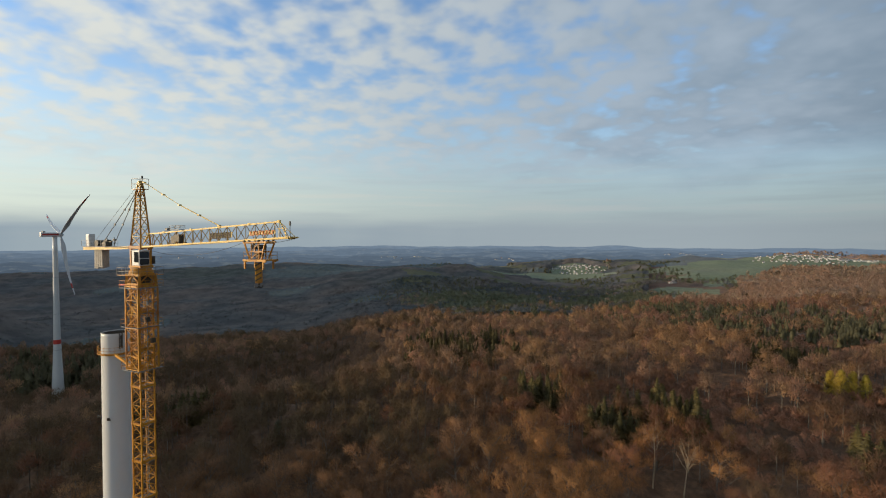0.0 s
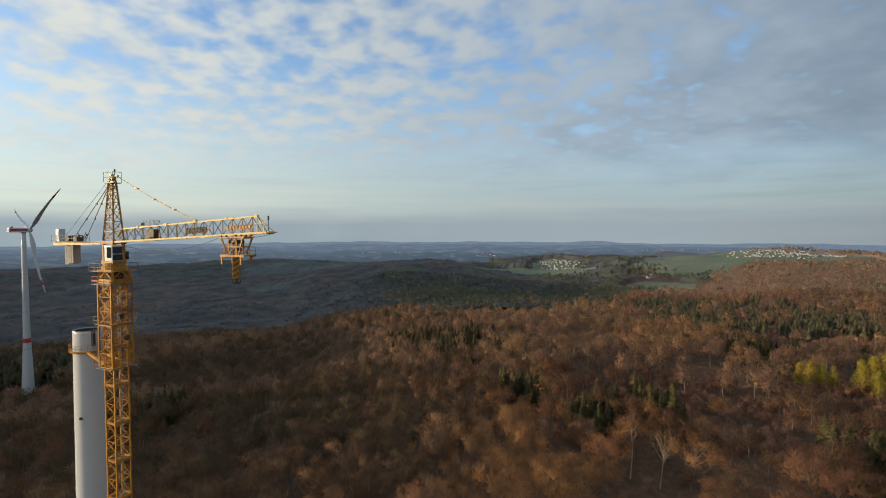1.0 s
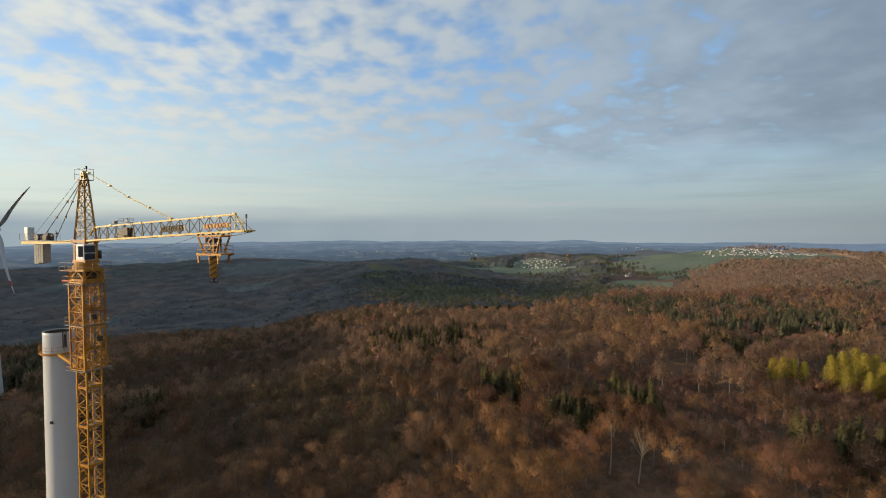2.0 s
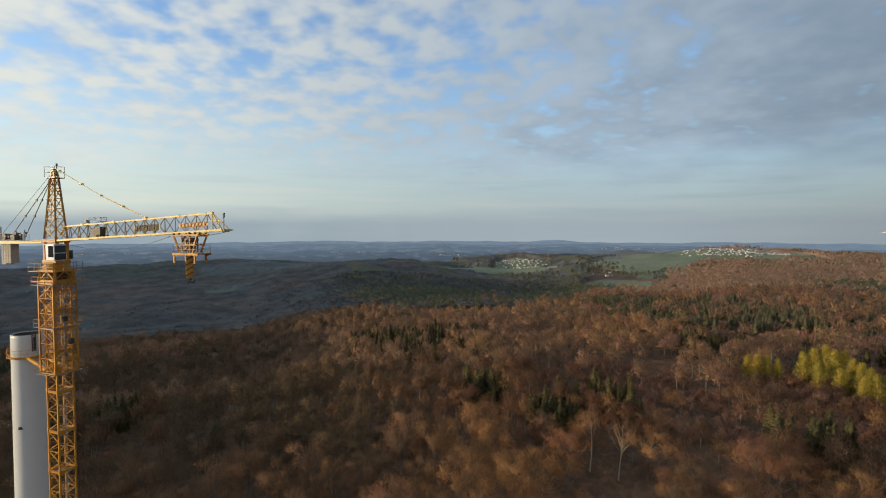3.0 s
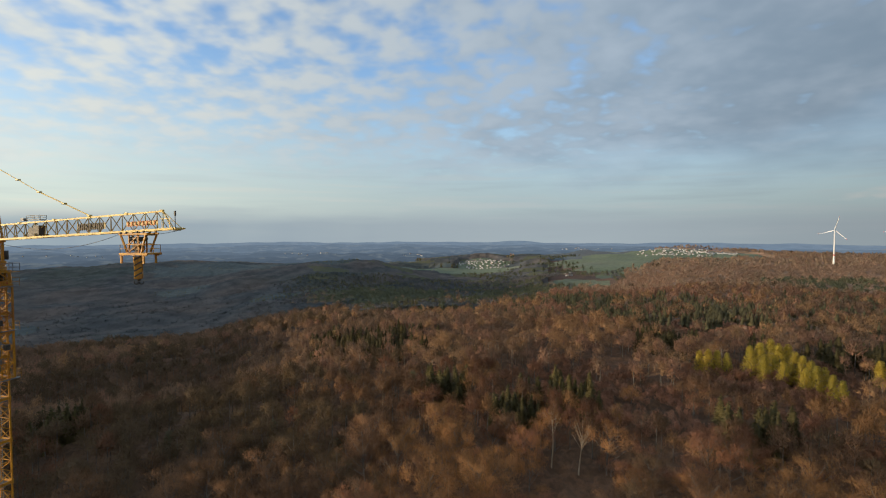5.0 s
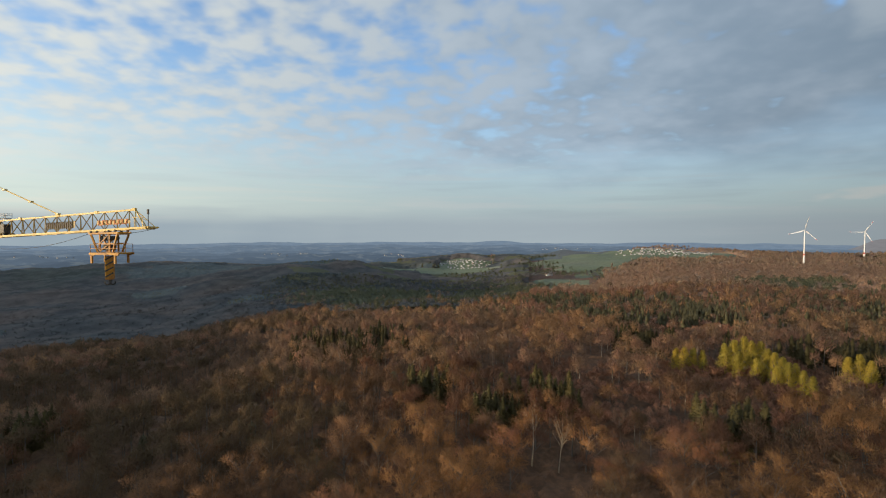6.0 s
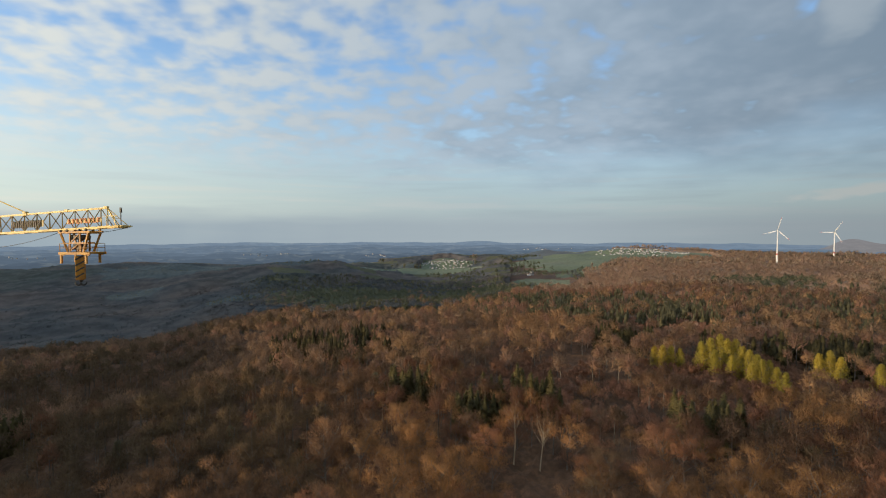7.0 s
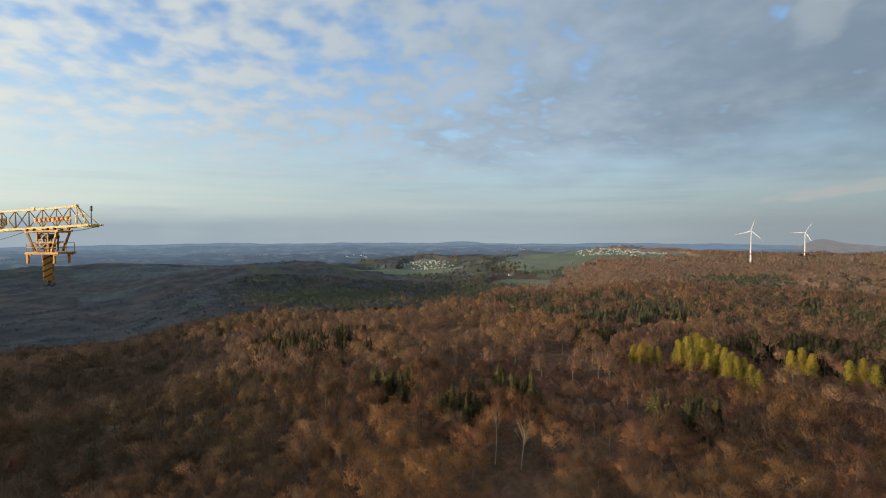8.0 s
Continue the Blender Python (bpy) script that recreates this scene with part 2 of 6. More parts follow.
ROPE = material("wire_rope", [(0.10, 0.10, 0.10), (0.16, 0.15, 0.14)], 3.0, 0.5, 0.6)
WHITE = material("white_cab_paint", [(0.72, 0.72, 0.70), (0.64, 0.64, 0.62)], 1.0, 0.4, fine=6.0, vary=0.05)
CONCRETE = material("counterweight_concrete", [(0.40, 0.37, 0.32), (0.33, 0.31, 0.27), (0.45, 0.42, 0.36)], 0.9, 0.9, bump=0.3)
SHELL = material("tower_white_coating", [(0.56, 0.57, 0.565), (0.53, 0.545, 0.545), (0.57, 0.57, 0.56)], 0.05, 0.34, fine=0.12, grain=0.03)
ROTOR = material("blade_white_coating", [(0.66, 0.66, 0.66), (0.62, 0.63, 0.64)], 0.05, 0.4, fine=0.3, grain=0.04)
RED = material("signal_red_paint", [(0.52, 0.045, 0.03), (0.44, 0.04, 0.03)], 0.3, 0.45, fine=2.0)
BOARD = material("cream_sign_board", [(0.56, 0.40, 0.15), (0.48, 0.33, 0.11)], 1.2, 0.5, fine=6.0)
LETTER = material("dark_lettering", [(0.06, 0.045, 0.03), (0.08, 0.055, 0.03)], 2.0, 0.6)
RED_LETTER = material("orange_red_lettering", [(0.58, 0.20, 0.05), (0.50, 0.17, 0.05)], 2.0, 0.6)
PLASTER = material("white_plaster", [(0.50, 0.50, 0.50), (0.36, 0.36, 0.35)], 0.05, 0.85, coords="World", vary=0.2)
CLAY = material("clay_roof_tiles", [(0.16, 0.085, 0.065), (0.12, 0.075, 0.065), (0.12, 0.11, 0.10)], 0.02, 0.85, coords="World", vary=0.3)
SLATE = material("slate_roof", [(0.10, 0.10, 0.11), (0.14, 0.13, 0.13)], 0.05, 0.7, coords="World", vary=0.3)


def glass(name):
    m = bpy.data.materials.new(name)
    m.use_nodes = True
    b = m.node_tree.nodes["Principled BSDF"]
    b.inputs["Base Color"].default_value = rgb(0.02, 0.025, 0.03)
    b.inputs["Roughness"].default_value = 0.06
    b.inputs["Specular IOR Level"].default_value = 0.7
    return m


GLASS = glass("tinted_cab_glass")

# ---- building helpers ----


def thing(name, m, label, category, group="", kind=""):
    ob = new(name)
    ob.matrix_world = m
    ob.empty_display_size = 2.0
    return tagged(ob, label, category, group, kind)


def part(name, bm, mat, parent, label="", smooth=False):
    me = bpy.data.meshes.new(name)
    bm.to_mesh(me)
    bm.free()
    me.materials.append(mat)
    if smooth:
        for p in me.polygons:
            p.use_smooth = True
    ob = new(name, me)
    ob.parent = parent
    return tagged(ob, label)


def part_like(name, other, parent, m):
    """One more part on the mesh of another."""
    ob = new(name, other.data)
    ob.parent = parent
    ob.matrix_basis = m
    return ob


def bar(bm, p, q, w, h=None):
    """A square bar from p to q."""
    p, q = Vector(p), Vector(q)
    h = h or w
    d = (q - p).normalized()
    side = d.cross(Vector((0, 0, 1)))
    side = side.normalized() if side.length > 1e-3 else Vector((1, 0, 0))
    over = side.cross(d)
    ring = [(-w / 2, -h / 2), (w / 2, -h / 2), (w / 2, h / 2), (-w / 2, h / 2)]
    v = [bm.verts.new(c + side * a + over * b) for c in (p, q) for a, b in ring]
    for i in range(4):
        j = (i + 1) % 4
        bm.faces.new((v[i], v[j], v[4 + j], v[4 + i]))
    bm.faces.new(v[3::-1])
    bm.faces.new(v[4:])


def rod(bm, p, q, r0, r1=None, n=8, caps=True):
    """A round, tapered rod from p to q."""
    p, q = Vector(p), Vector(q)
    r1 = r0 if r1 is None else r1
    d = (q - p).normalized()
    side = d.cross(Vector((0, 0, 1)))
    side = side.normalized() if side.length > 1e-3 else Vector((1, 0, 0))
    over = d.cross(side)
    a = [bm.verts.new(p + (side * math.cos(k * math.tau / n) + over * math.sin(k * math.tau / n)) * r0) for k in range(n)]
    b = [bm.verts.new(q + (side * math.cos(k * math.tau / n) + over * math.sin(k * math.tau / n)) * r1) for k in range(n)]
    for i in range(n):
        j = (i + 1) % n
        bm.faces.new((a[i], a[j], b[j], b[i]))
    if caps:
        bm.faces.new(a[::-1])
        bm.faces.new(b)


def box(bm, lo, hi, bevel=0.0):
    lo, hi = Vector(lo), Vector(hi)
    r = bmesh.ops.create_cube(bm, size=1.0, matrix=Matrix.Translation((lo + hi) / 2) @ Matrix.Diagonal((*(hi - lo), 1)))
    if bevel:
        edges = list({e for v in r["verts"] for e in v.link_edges})
        bmesh.ops.bevel(bm, geom=edges, offset=bevel, segments=2, affect="EDGES", profile=0.6)


def lathe(bm, rows, n=32, closed=True):
    """A body turned about z from (radius, height) rows."""
    rings = [[bm.verts.new((r * math.cos(k * math.tau / n), r * math.sin(k * math.tau / n), z)) for k in range(n)] for r, z in rows]
    for a, b in zip(rings, rings[1:]):
        for i in range(n):
            j = (i + 1) % n
            bm.faces.new((a[i], a[j], b[j], b[i]))
    if closed:
        bm.faces.new(rings[0][::-1])
        bm.faces.new(rings[-1])


def mesh_object(name, verts, tris, mat, smooth=False, normals=None):
    """A mesh object from arrays of corners and triangles (or quads)."""
    me = bpy.data.meshes.new(name)
    k = tris.shape[1]
    me.vertices.add(len(verts))
    me.vertices.foreach_set("co", np.ascontiguousarray(verts, dtype=np.float32).ravel())
    me.loops.add(tris.size)
    me.loops.foreach_set("vertex_index", np.ascontiguousarray(tris, dtype=np.int32).ravel())
    me.polygons.add(len(tris))
    me.polygons.foreach_set("loop_start", np.arange(0, tris.size, k, dtype=np.int32))
    me.polygons.foreach_set("use_smooth", np.full(len(tris), smooth))
    me.update(calc_edges=True)
    if normals is not None:
        me.normals_split_custom_set_from_vertices(np.ascontiguousarray(normals, dtype=np.float32))
    me.materials.append(mat)
    return new(name, me)


rng = np.random.default_rng(7)

# ---- the lie of the land ----
RINGS = np.array([0, 150, 300, 450, 700, 1000, 1300, 1800, 2300, 3000, 3800, 4900], float)
WAYS = np.array([-60, -20, 0, 12, 28, 42, 65, 300], float)
FALL = np.array([
    [-115, -120, -130, -138, -142, -220, -225, -212, -178, -195, -205, -215],
    [-115, -113, -113, -136, -158, -210, -205, -190, -160, -195, -205, -215],
    [-115, -112, -110, -110, -130, -172, -165, -138, -175, -192, -205, -215],
    [-115, -112, -108, -107, -126, -154, -171, -173, -168, -192, -205, -215],
    [-115, -110, -108, -106, -112, -128, -140, -124, -114, -140, -200, -210],
    [-115, -110, -107, -105, -106, -105, -108, -116, -112, -135, -200, -210],
    [-115, -110, -107, -104, -100, -98, -98, -97, -102, -140, -200, -210]], float)
FALL = np.vstack([FALL, FALL[:1]])


def waves(x, y, length, seed, n=10):
    """Smooth rolling from -1 to 1, roughly of that wavelength."""
    g = np.random.default_rng(seed)
    z = np.zeros_like(x)
    for i in range(n):
        a, k, ph = g.uniform(0, np.pi), 2 * np.pi / (length * g.uniform(0.6, 1.6)), g.uniform(0, 6.28)
        z += np.sin(k * (np.cos(a) * x + np.sin(a) * y) + ph)
    return z / np.sqrt(n * 2.0)


def smooth_mix(x, grid):
    i = np.clip(np.searchsorted(grid, x, "right") - 1, 0, len(grid) - 2)
    f = np.clip((x - grid[i]) / (grid[i + 1] - grid[i]), 0, 1)
    return i, f * f * (3 - 2 * f)


def land(x, y):
    """Height of the ground over the world's zero."""
    x, y = np.asarray(x, float), np.asarray(y, float)
    r = np.hypot(x, y)
    az = np.degrees(np.arctan2(x, y))
    az = np.where(az < -60, az + 360, az)
    i, f = smooth_mix(az, WAYS)
    j, g = smooth_mix(r, RINGS)
    z = (FALL[i, j] * (1 - g) + FALL[i, j + 1] * g) * (1 - f) + (FALL[i + 1, j] * (1 - g) + FALL[i + 1, j + 1] * g) * f
    z = z + waves(x, y, 260, 3) * np.clip((r - 150) / 900, 0.0, 1.0) * 6 + waves(x, y, 900, 4) * np.clip((r - 600) / 2500, 0, 1) * 14
    for ba, br, bw, bh in ((15.4, 2540, 230, 38), (37.0, 2520, 290, 44), (-6.0, 1800, 420, 16)):
        z = z + bh * np.exp(-((x - br * np.sin(np.radians(ba))) ** 2 + (y - br * np.cos(np.radians(ba))) ** 2) / bw ** 2)
    turn = np.where(az > 180, az - 360, az)
    z = z + 13 * np.exp(-((r - 580) / 75) ** 2 - ((turn + 15) / 11) ** 2) - 24 * np.exp(-((r - 445) / 60) ** 2 - ((turn + 17) / 10) ** 2)
    # an unseen long hill to the left, added towards the sun to shade the valley
    z = z + 525 * np.exp(-((x + 2320) / 200) ** 2 - ((y - 1200) / 1000) ** 8)
    # an unseen nearer rise on the same side, added to shade the left woods
    z = z + 256 * (1 + 0.07 * np.clip((y - 300) / 200, 0, 1)) * np.exp(-((x + 900) / 140) ** 2 - ((y - 280) / 560) ** 4)
    # the dip in which the near turbine stands
    z = z - 9 * np.exp(-((x + 350) ** 2 + (y - 440) ** 2) / 80 ** 2)
    return z + EYE


def spot(az, r, z=None):
    x, y = r * math.sin(radians(az)), r * math.cos(radians(az))
    return Vector((x, y, float(land(np.array([x]), np.array([y]))[0]) if z is None else z))


# open land among the woods: way, distance, half width, half depth, pale or not
FIELDS = [(29.6, 1930, 165, 420, 0), (26.3, 1260, 90, 200, 0), (13.0, 1960, 390, 190, 0), (5.0, 2500, 140, 150, 1),
          (37.5, 2230, 320, 340, 0), (15.2, 2275, 128, 175, 0), (12.0, 2900, 260, 110, 1),
          (46.0, 2700, 200, 120, 1), (33.0, 3000, 260, 100, 1), (53.0, 2450, 150, 40, 1)]


def open_land(x, y):
    """0 in the woods, 1 on meadows, 2 on pale fields."""
    r, az = np.hypot(x, y), np.degrees(np.arctan2(x, y))
    what = np.zeros(np.shape(x), int)
    wob = waves(x, y, 120, 9) * 0.22
    for fa, fr, w, d, pale in FIELDS:
        inside = (np.radians(az - fa) * fr / w) ** 2 + ((r - fr) / d) ** 2 < 1 + wob
        what = np.where(inside, 1 + pale, what)
    what = np.where((what == 1) & (waves(x, y, 260, 13) > 1.0) & (az < 22) & (r > 1500), 2, what)
    # copses and hedges between the fields
    copse = waves(x, y, 190, 11) > 1.15
    return np.where(copse & (what > 0) & (r > 1600) & (az < 9), 0, what)



def edge_drop(x, y):
    """How far a wood's roof comes down towards open land beside it, 0 to 1."""
    r = np.hypot(x, y)
    near = np.zeros(np.shape(x))
    for k in (-52, -38, -25, -12, 12, 25, 38, 52):
        near = np.maximum(near, (open_land(x * (1 + k / r), y * (1 + k / r)) > 0) * (1 - abs(k) / 65))
    return near


ways = np.radians(np.concatenate([np.arange(-62, 78, 0.5), np.arange(78, 298, 4.0)]))
rings = np.concatenate([[0.02, 30, 60, 90, 120], np.arange(145, 2500, 32.0), np.arange(2500, 4960, 82.0)])
gx, gy = np.outer(rings, np.sin(ways)), np.outer(rings, np.cos(ways))
gz = land(gx, gy)
na, nr = len(ways), len(rings)
ii, jj = np.meshgrid(np.arange(nr - 1), np.arange(na), indexing="ij")
kk = (jj + 1) % na
quads = np.stack([ii * na + jj, (ii + 1) * na + jj, (ii + 1) * na + kk, ii * na + kk], -1).reshape(-1, 4)
ground = mesh_object("ground", np.stack([gx, gy, gz], -1).reshape(-1, 3), quads[:, ::-1], FLOOR, True)
for m in (WOODLAND, MEADOW, PALE):
    ground.data.materials.append(m)
cx = (gx.ravel()[quads]).mean(1)
cy = (gy.ravel()[quads]).mean(1)
kind_of = open_land(cx, cy)
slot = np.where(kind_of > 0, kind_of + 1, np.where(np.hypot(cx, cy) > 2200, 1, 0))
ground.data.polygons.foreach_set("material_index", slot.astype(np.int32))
tagged(ground, "rolling ground of leaf litter, meadows and fields", "ground", kind="structure")

# ---- wind turbines ----


def blade_mesh(bm, length, chord, bend=0.08, feather=0):
    """A tapered, twisted blade along +z, bent towards the wind."""
    bx, by = bend * length * math.sin(radians(feather)), bend * length * math.cos(radians(feather))
    rows = [(0.0, 0.42, 0.42, 0), (0.05, 0.42, 0.40, 0), (0.14, 0.80, 0.30, 16), (0.22, 1.0, 0.24, 13), (0.45, 0.70, 0.13, 7), (0.7, 0.46, 0.07, 3), (0.9, 0.28, 0.035, 1), (0.985, 0.15, 0.02, 0), (1.0, 0.03, 0.01, 0)]
    n, rings = 14, []
    for f, w, th, tw in rows:
        c, s = math.cos(radians(tw)), math.sin(radians(tw))
        ring = []
        for k in range(n):
            t = k * math.tau / n
            x = (math.cos(t) * 0.5 + (0.22 if f > 0.08 else 0)) * w * chord
            y = math.sin(t) * 0.5 * th * chord * (0.75 + 0.25 * math.cos(t))
            ring.append(bm.verts.new((x * c - y * s + bx * f * f, x * s + y * c + by * f * f, f * length)))
        rings.append(ring)
    for a, b in zip(rings, rings[1:]):
        for i in range(n):
            j = (i + 1) % n
            bm.faces.new((a[i], a[j], b[j], b[i]))
    bm.faces.new(rings[-1])
    bm.faces.new(rings[0][::-1])


def stripe_mesh(bm, length, chord, f0, f1, bend=0.08, feather=0):
    """A painted band round a blade between two shares of its length."""
    bx, by = bend * length * math.sin(radians(feather)), bend * length * math.cos(radians(feather))
    n, rings = 14, []
    for f in (f0, f1):
        w = (0.46 + (0.28 - 0.46) * (f - 0.7) / 0.2) if f < 0.9 else 0.28 + (0.15 - 0.28) * (f - 0.9) / 0.085
        th = (0.07 + (0.035 - 0.07) * (f - 0.7) / 0.2) if f < 0.9 else 0.03
        ring = []
        for k in range(n):
            t = k * math.tau / n
            x = (math.cos(t) * 0.54 + 0.22) * w * chord
            y = math.sin(t) * 0.5 * (th + 0.03) * chord
            ring.append(bm.verts.new((x + bx * f * f, y + by * f * f, f * length)))
        rings.append(ring)
    for i in range(n):
        j = (i + 1) % n
        bm.faces.new((rings[0][i], rings[0][j], rings[1][j], rings[1][i]))


def wind_turbine(base, hub, blade, facing, first, label, r_foot, r_top, band, stripes, feather=12, coat=None, bend=0.08):
    """facing: degrees to the right of +y towards which the rotor looks; first: degrees of the first blade, clockwise from up as seen from the front."""
    t = thing("wind_turbine", Matrix.Translation(base) @ pose(0, 0, 0, 0, 0, -facing), label, "wind turbine", "wind turbines")
    bm = bmesh.new()
    rows = []
    for k in range(13):
        f = k / 12
        flare = max(0, 1 - f / 0.45)
        rows.append((r_top + (r_foot - r_top) * (0.45 * (1 - f) + 0.55 * flare ** 1.6), f * (hub - 1.8)))
    lathe(bm, rows, 36)
    tower = part("tower", bm, coat or SHELL, t, smooth=True)

    def radius(z):
        zs = [r[1] for r in rows]
        return float(np.interp(z, zs, [r[0] for r in rows])) + 0.02
    bm = bmesh.new()
    lathe(bm, [(radius(band - 2), band - 2), (radius(band + 2), band + 2)], 36, closed=False)
    part("red_band", bm, RED, tower, "signal red warning band", True)
    for z in (hub * 0.3, hub * 0.52, hub * 0.74):
        bm = bmesh.new()
        lathe(bm, [(radius(z) + 0.03, z - 0.12), (radius(z) + 0.03, z + 0.12)], 36, closed=False)
        part("flange", bm, STEEL, tower, "grey joint between tower sections", True)
    bm = bmesh.new()
    box(bm, (-0.55, r_foot - 0.1, 1.4), (0.55, r_foot + 0.12, 3.6), 0.05)
    part("door", bm, STEEL, tower)
    s = blade / 57
    bm = bmesh.new()
    box(bm, (-2.1 * s, -11 * s, hub - 2.0 * s), (2.1 * s, 3.2 * s, hub + 2.1 * s), 0.7 * s)
    nacelle = part("nacelle", bm, ROTOR, t)
    bm = bmesh.new()
    box(bm, (-2.13 * s, -10.2 * s, hub - 0.6 * s), (2.13 * s, 2.2 * s, hub + 1.0 * s))
    part("red_stripe", bm, RED, nacelle, "signal red stripe along the housing")
    bm = bmesh.new()
    box(bm, (-1.5 * s, -9.5 * s, hub + 2.1 * s), (1.5 * s, -7.5 * s, hub + 3.2 * s), 0.1)
    part("cooler", bm, STEEL, nacelle)
    bm = bmesh.new()
    rows2 = [(1.75, 3.2), (1.9, 4.2), (1.7, 5.6), (1.1, 6.5), (0.35, 6.9)]
    lathe(bm, [(r * s, z * s) for r, z in rows2], 24)
    hubcap = part("hub", bm, ROTOR, t, smooth=True)
    hubcap.matrix_basis = Matrix.Translation((0, 0, hub)) @ pose(0, 0, 0, -90, 0, 0)
    bm = bmesh.new()
    blade_mesh(bm, blade, 4.1 * s, bend, feather)
    proto = None
    for k in range(3):
        m = Matrix.Translation((0, 4.6 * s, hub)) @ Matrix.Rotation(-radians(first + 120 * k), 4, "Y") @ Matrix.Rotation(radians(feather), 4, "Z")
        if proto is None:
            b = part("blade", bm, ROTOR, t, smooth=True)
            proto = b
            b.matrix_basis = m
            marks = []
            for f0, f1 in stripes:
                bm2 = bmesh.new()
                stripe_mesh(bm2, blade, 4.1 * s, f0, f1, bend, feather)
                marks.append(part("red_tip_band", bm2, RED, b, "signal red band near the blade tip", True))
        else:
            b = part_like("blade", proto, t, m)
            for x in marks:
                part_like("red_tip_band", x, b, Matrix.Identity(4))
    return t


near_turbine = wind_turbine(spot(-38.35, 573, EYE - 151), 151.5, 57, 32.8, -51, "white wind turbine with red bands in a wooded hollow", 5.2, 1.75, 53, [(0.80, 0.88)], 80, bend=0.12)
# Far towers take the whiter blade coating: their sunlit brightness is in the colour.
wind_turbine(spot(49.25, 1790, EYE - 97), 99, 42, 229, 14, "distant white wind turbine standing in woods with sunlit blades", 3.0, 1.3, 28, [(0.86, 0.93)], 12, ROTOR)
wind_turbine(spot(53.55, 2260, EYE - 105), 102, 43, 233, 30, "far white wind turbine beyond the woods before a round hill", 3.0, 1.3, 28, [(0.86, 0.93)], 12, ROTOR)
# a timber stack and a fenced pad at the near turbine's foot
foot = spot(-38.35, 573, EYE - 151)
pad = thing("gravel_pad", Matrix.Translation(foot + Vector((0, 0, -1.0))), "pale gravel pad round the turbine's foot", "gravel pad", kind="structure")
bm = bmesh.new()
lathe(bm, [(19, 0), (18.4, 1.05), (5, 1.15)], 28)
part("gravel", bm, PALE, pad)



def spare_section(base, turn):
    """A lattice mast section lying on its side."""
    t = thing("spare_mast_section", Matrix.Translation(base) @ pose(0, 0, 0, 0, 0, turn), "yellow lattice crane section lying beside the turbine", "crane section", "stacked crane sections")
    proto = None
    for y in (-1.2, 1.2):
        for z in (0.12, 2.5):
            if proto is None:
                bm = bmesh.new()
                bar(bm, (-6, 0, 0), (6, 0, 0), 0.26)
                proto = part("chord", bm, YELLOW, t)
                proto.matrix_basis = Matrix.Translation((0, y, z))
            else:
                part_like("chord", proto, t, Matrix.Translation((0, y, z)))
    bm = bmesh.new()
    for k in range(6):
        x = -6 + 2 * k
        for y in (-1.2, 1.2):
            bar(bm, (x, y, 0.12 if k % 2 else 2.5), (x + 2, y, 2.5 if k % 2 else 0.12), 0.14)
        for z in (0.12, 2.5):
            bar(bm, (x, -1.2 if k % 2 else 1.2, z), (x + 2, 1.2 if k % 2 else -1.2, z), 0.14)
    part("lacing", bm, YELLOW, t)


yard = spot(-36.75, 580)
for dx, dz in ((-6.5, 0.0), (6.5, 0.0), (-5.8, 2.64), (6.9, 2.64)):
    spare_section(yard + Vector((dx, dx * 0.1, dz)), 6)

# ---- the unfinished tower ----
TOWER = spot(-33.85, 99, 0)
tower_ground = float(land(np.array([TOWER.x]), np.array([TOWER.y]))[0])
TOWER_TOP = EYE - 16.3
tower_thing = thing("turbine_tower", Matrix.Translation((TOWER.x, TOWER.y, tower_ground - 0.3)), "unfinished white steel turbine tower with an open top", "wind turbine tower")
H = TOWER_TOP - tower_ground + 0.3
bm = bmesh.new()
seams = [H - 26 * k for k in range(5) if H - 26 * k > 4]
zs = [H, H - 0.35] + [H - 2 - 6 * k for k in range(int(H // 6))] + [0]
zs = sorted(set(z for z in zs if z >= 0), reverse=True)
lathe(bm, [(2.0, H - 0.3), (2.0, H)] + [(2.1 + 0.35 * (1 - z / H), z) for z in zs], 48, closed=False)
shell = part("shell", bm, SHELL, tower_thing, smooth=True)
for z in seams:
    bm = bmesh.new()
    lathe(bm, [(2.12 + 0.35 * (1 - z / H), z - 0.06), (2.14 + 0.35 * (1 - z / H), z - 0.02), (2.14 + 0.35 * (1 - z / H), z + 0.02), (2.12 + 0.35 * (1 - z / H), z + 0.06)], 48, closed=False)
    part("weld_seam", bm, SHELL, tower_thing, smooth=True)
bm = bmesh.new()
for k in range(48):
    a = k * math.tau / 48
    rod(bm, (2.05 * math.cos(a), 2.05 * math.sin(a), H - 0.02), (2.05 * math.cos(a), 2.05 * math.sin(a), H + 0.12), 0.035, n=6)
tagged(part("flange_bolts", bm, STEEL, tower_thing, "ring of steel bolts on the open rim"), kind="stuff")
# The shade inside the tower is put into this wall's dark colour.
bm = bmesh.new()
lathe(bm, [(1.97, H - 3.0), (1.97, H - 0.05)], 48, closed=False)
part("inner_wall", bm, DARK, tower_thing, "inside of the tower, its shade put in as dark colour", True)
bm = bmesh.new()
lathe(bm, [(1.94, H - 2.9), (0.3, H - 2.85)], 32)
part("inner_platform", bm, DARK, tower_thing, "dark steel deck inside the tower")
bm = bmesh.new()
a = radians(128)
v, w = Vector((math.sin(a), math.cos(a), 0)), Vector((math.cos(a), -math.sin(a), 0))
for k in (-0.22, 0.22):
    bar(bm, v * 2.14 + w * k + Vector((0, 0, H - 2.5)), v * 2.14 + w * k + Vector((0, 0, H + 0.5)), 0.09)
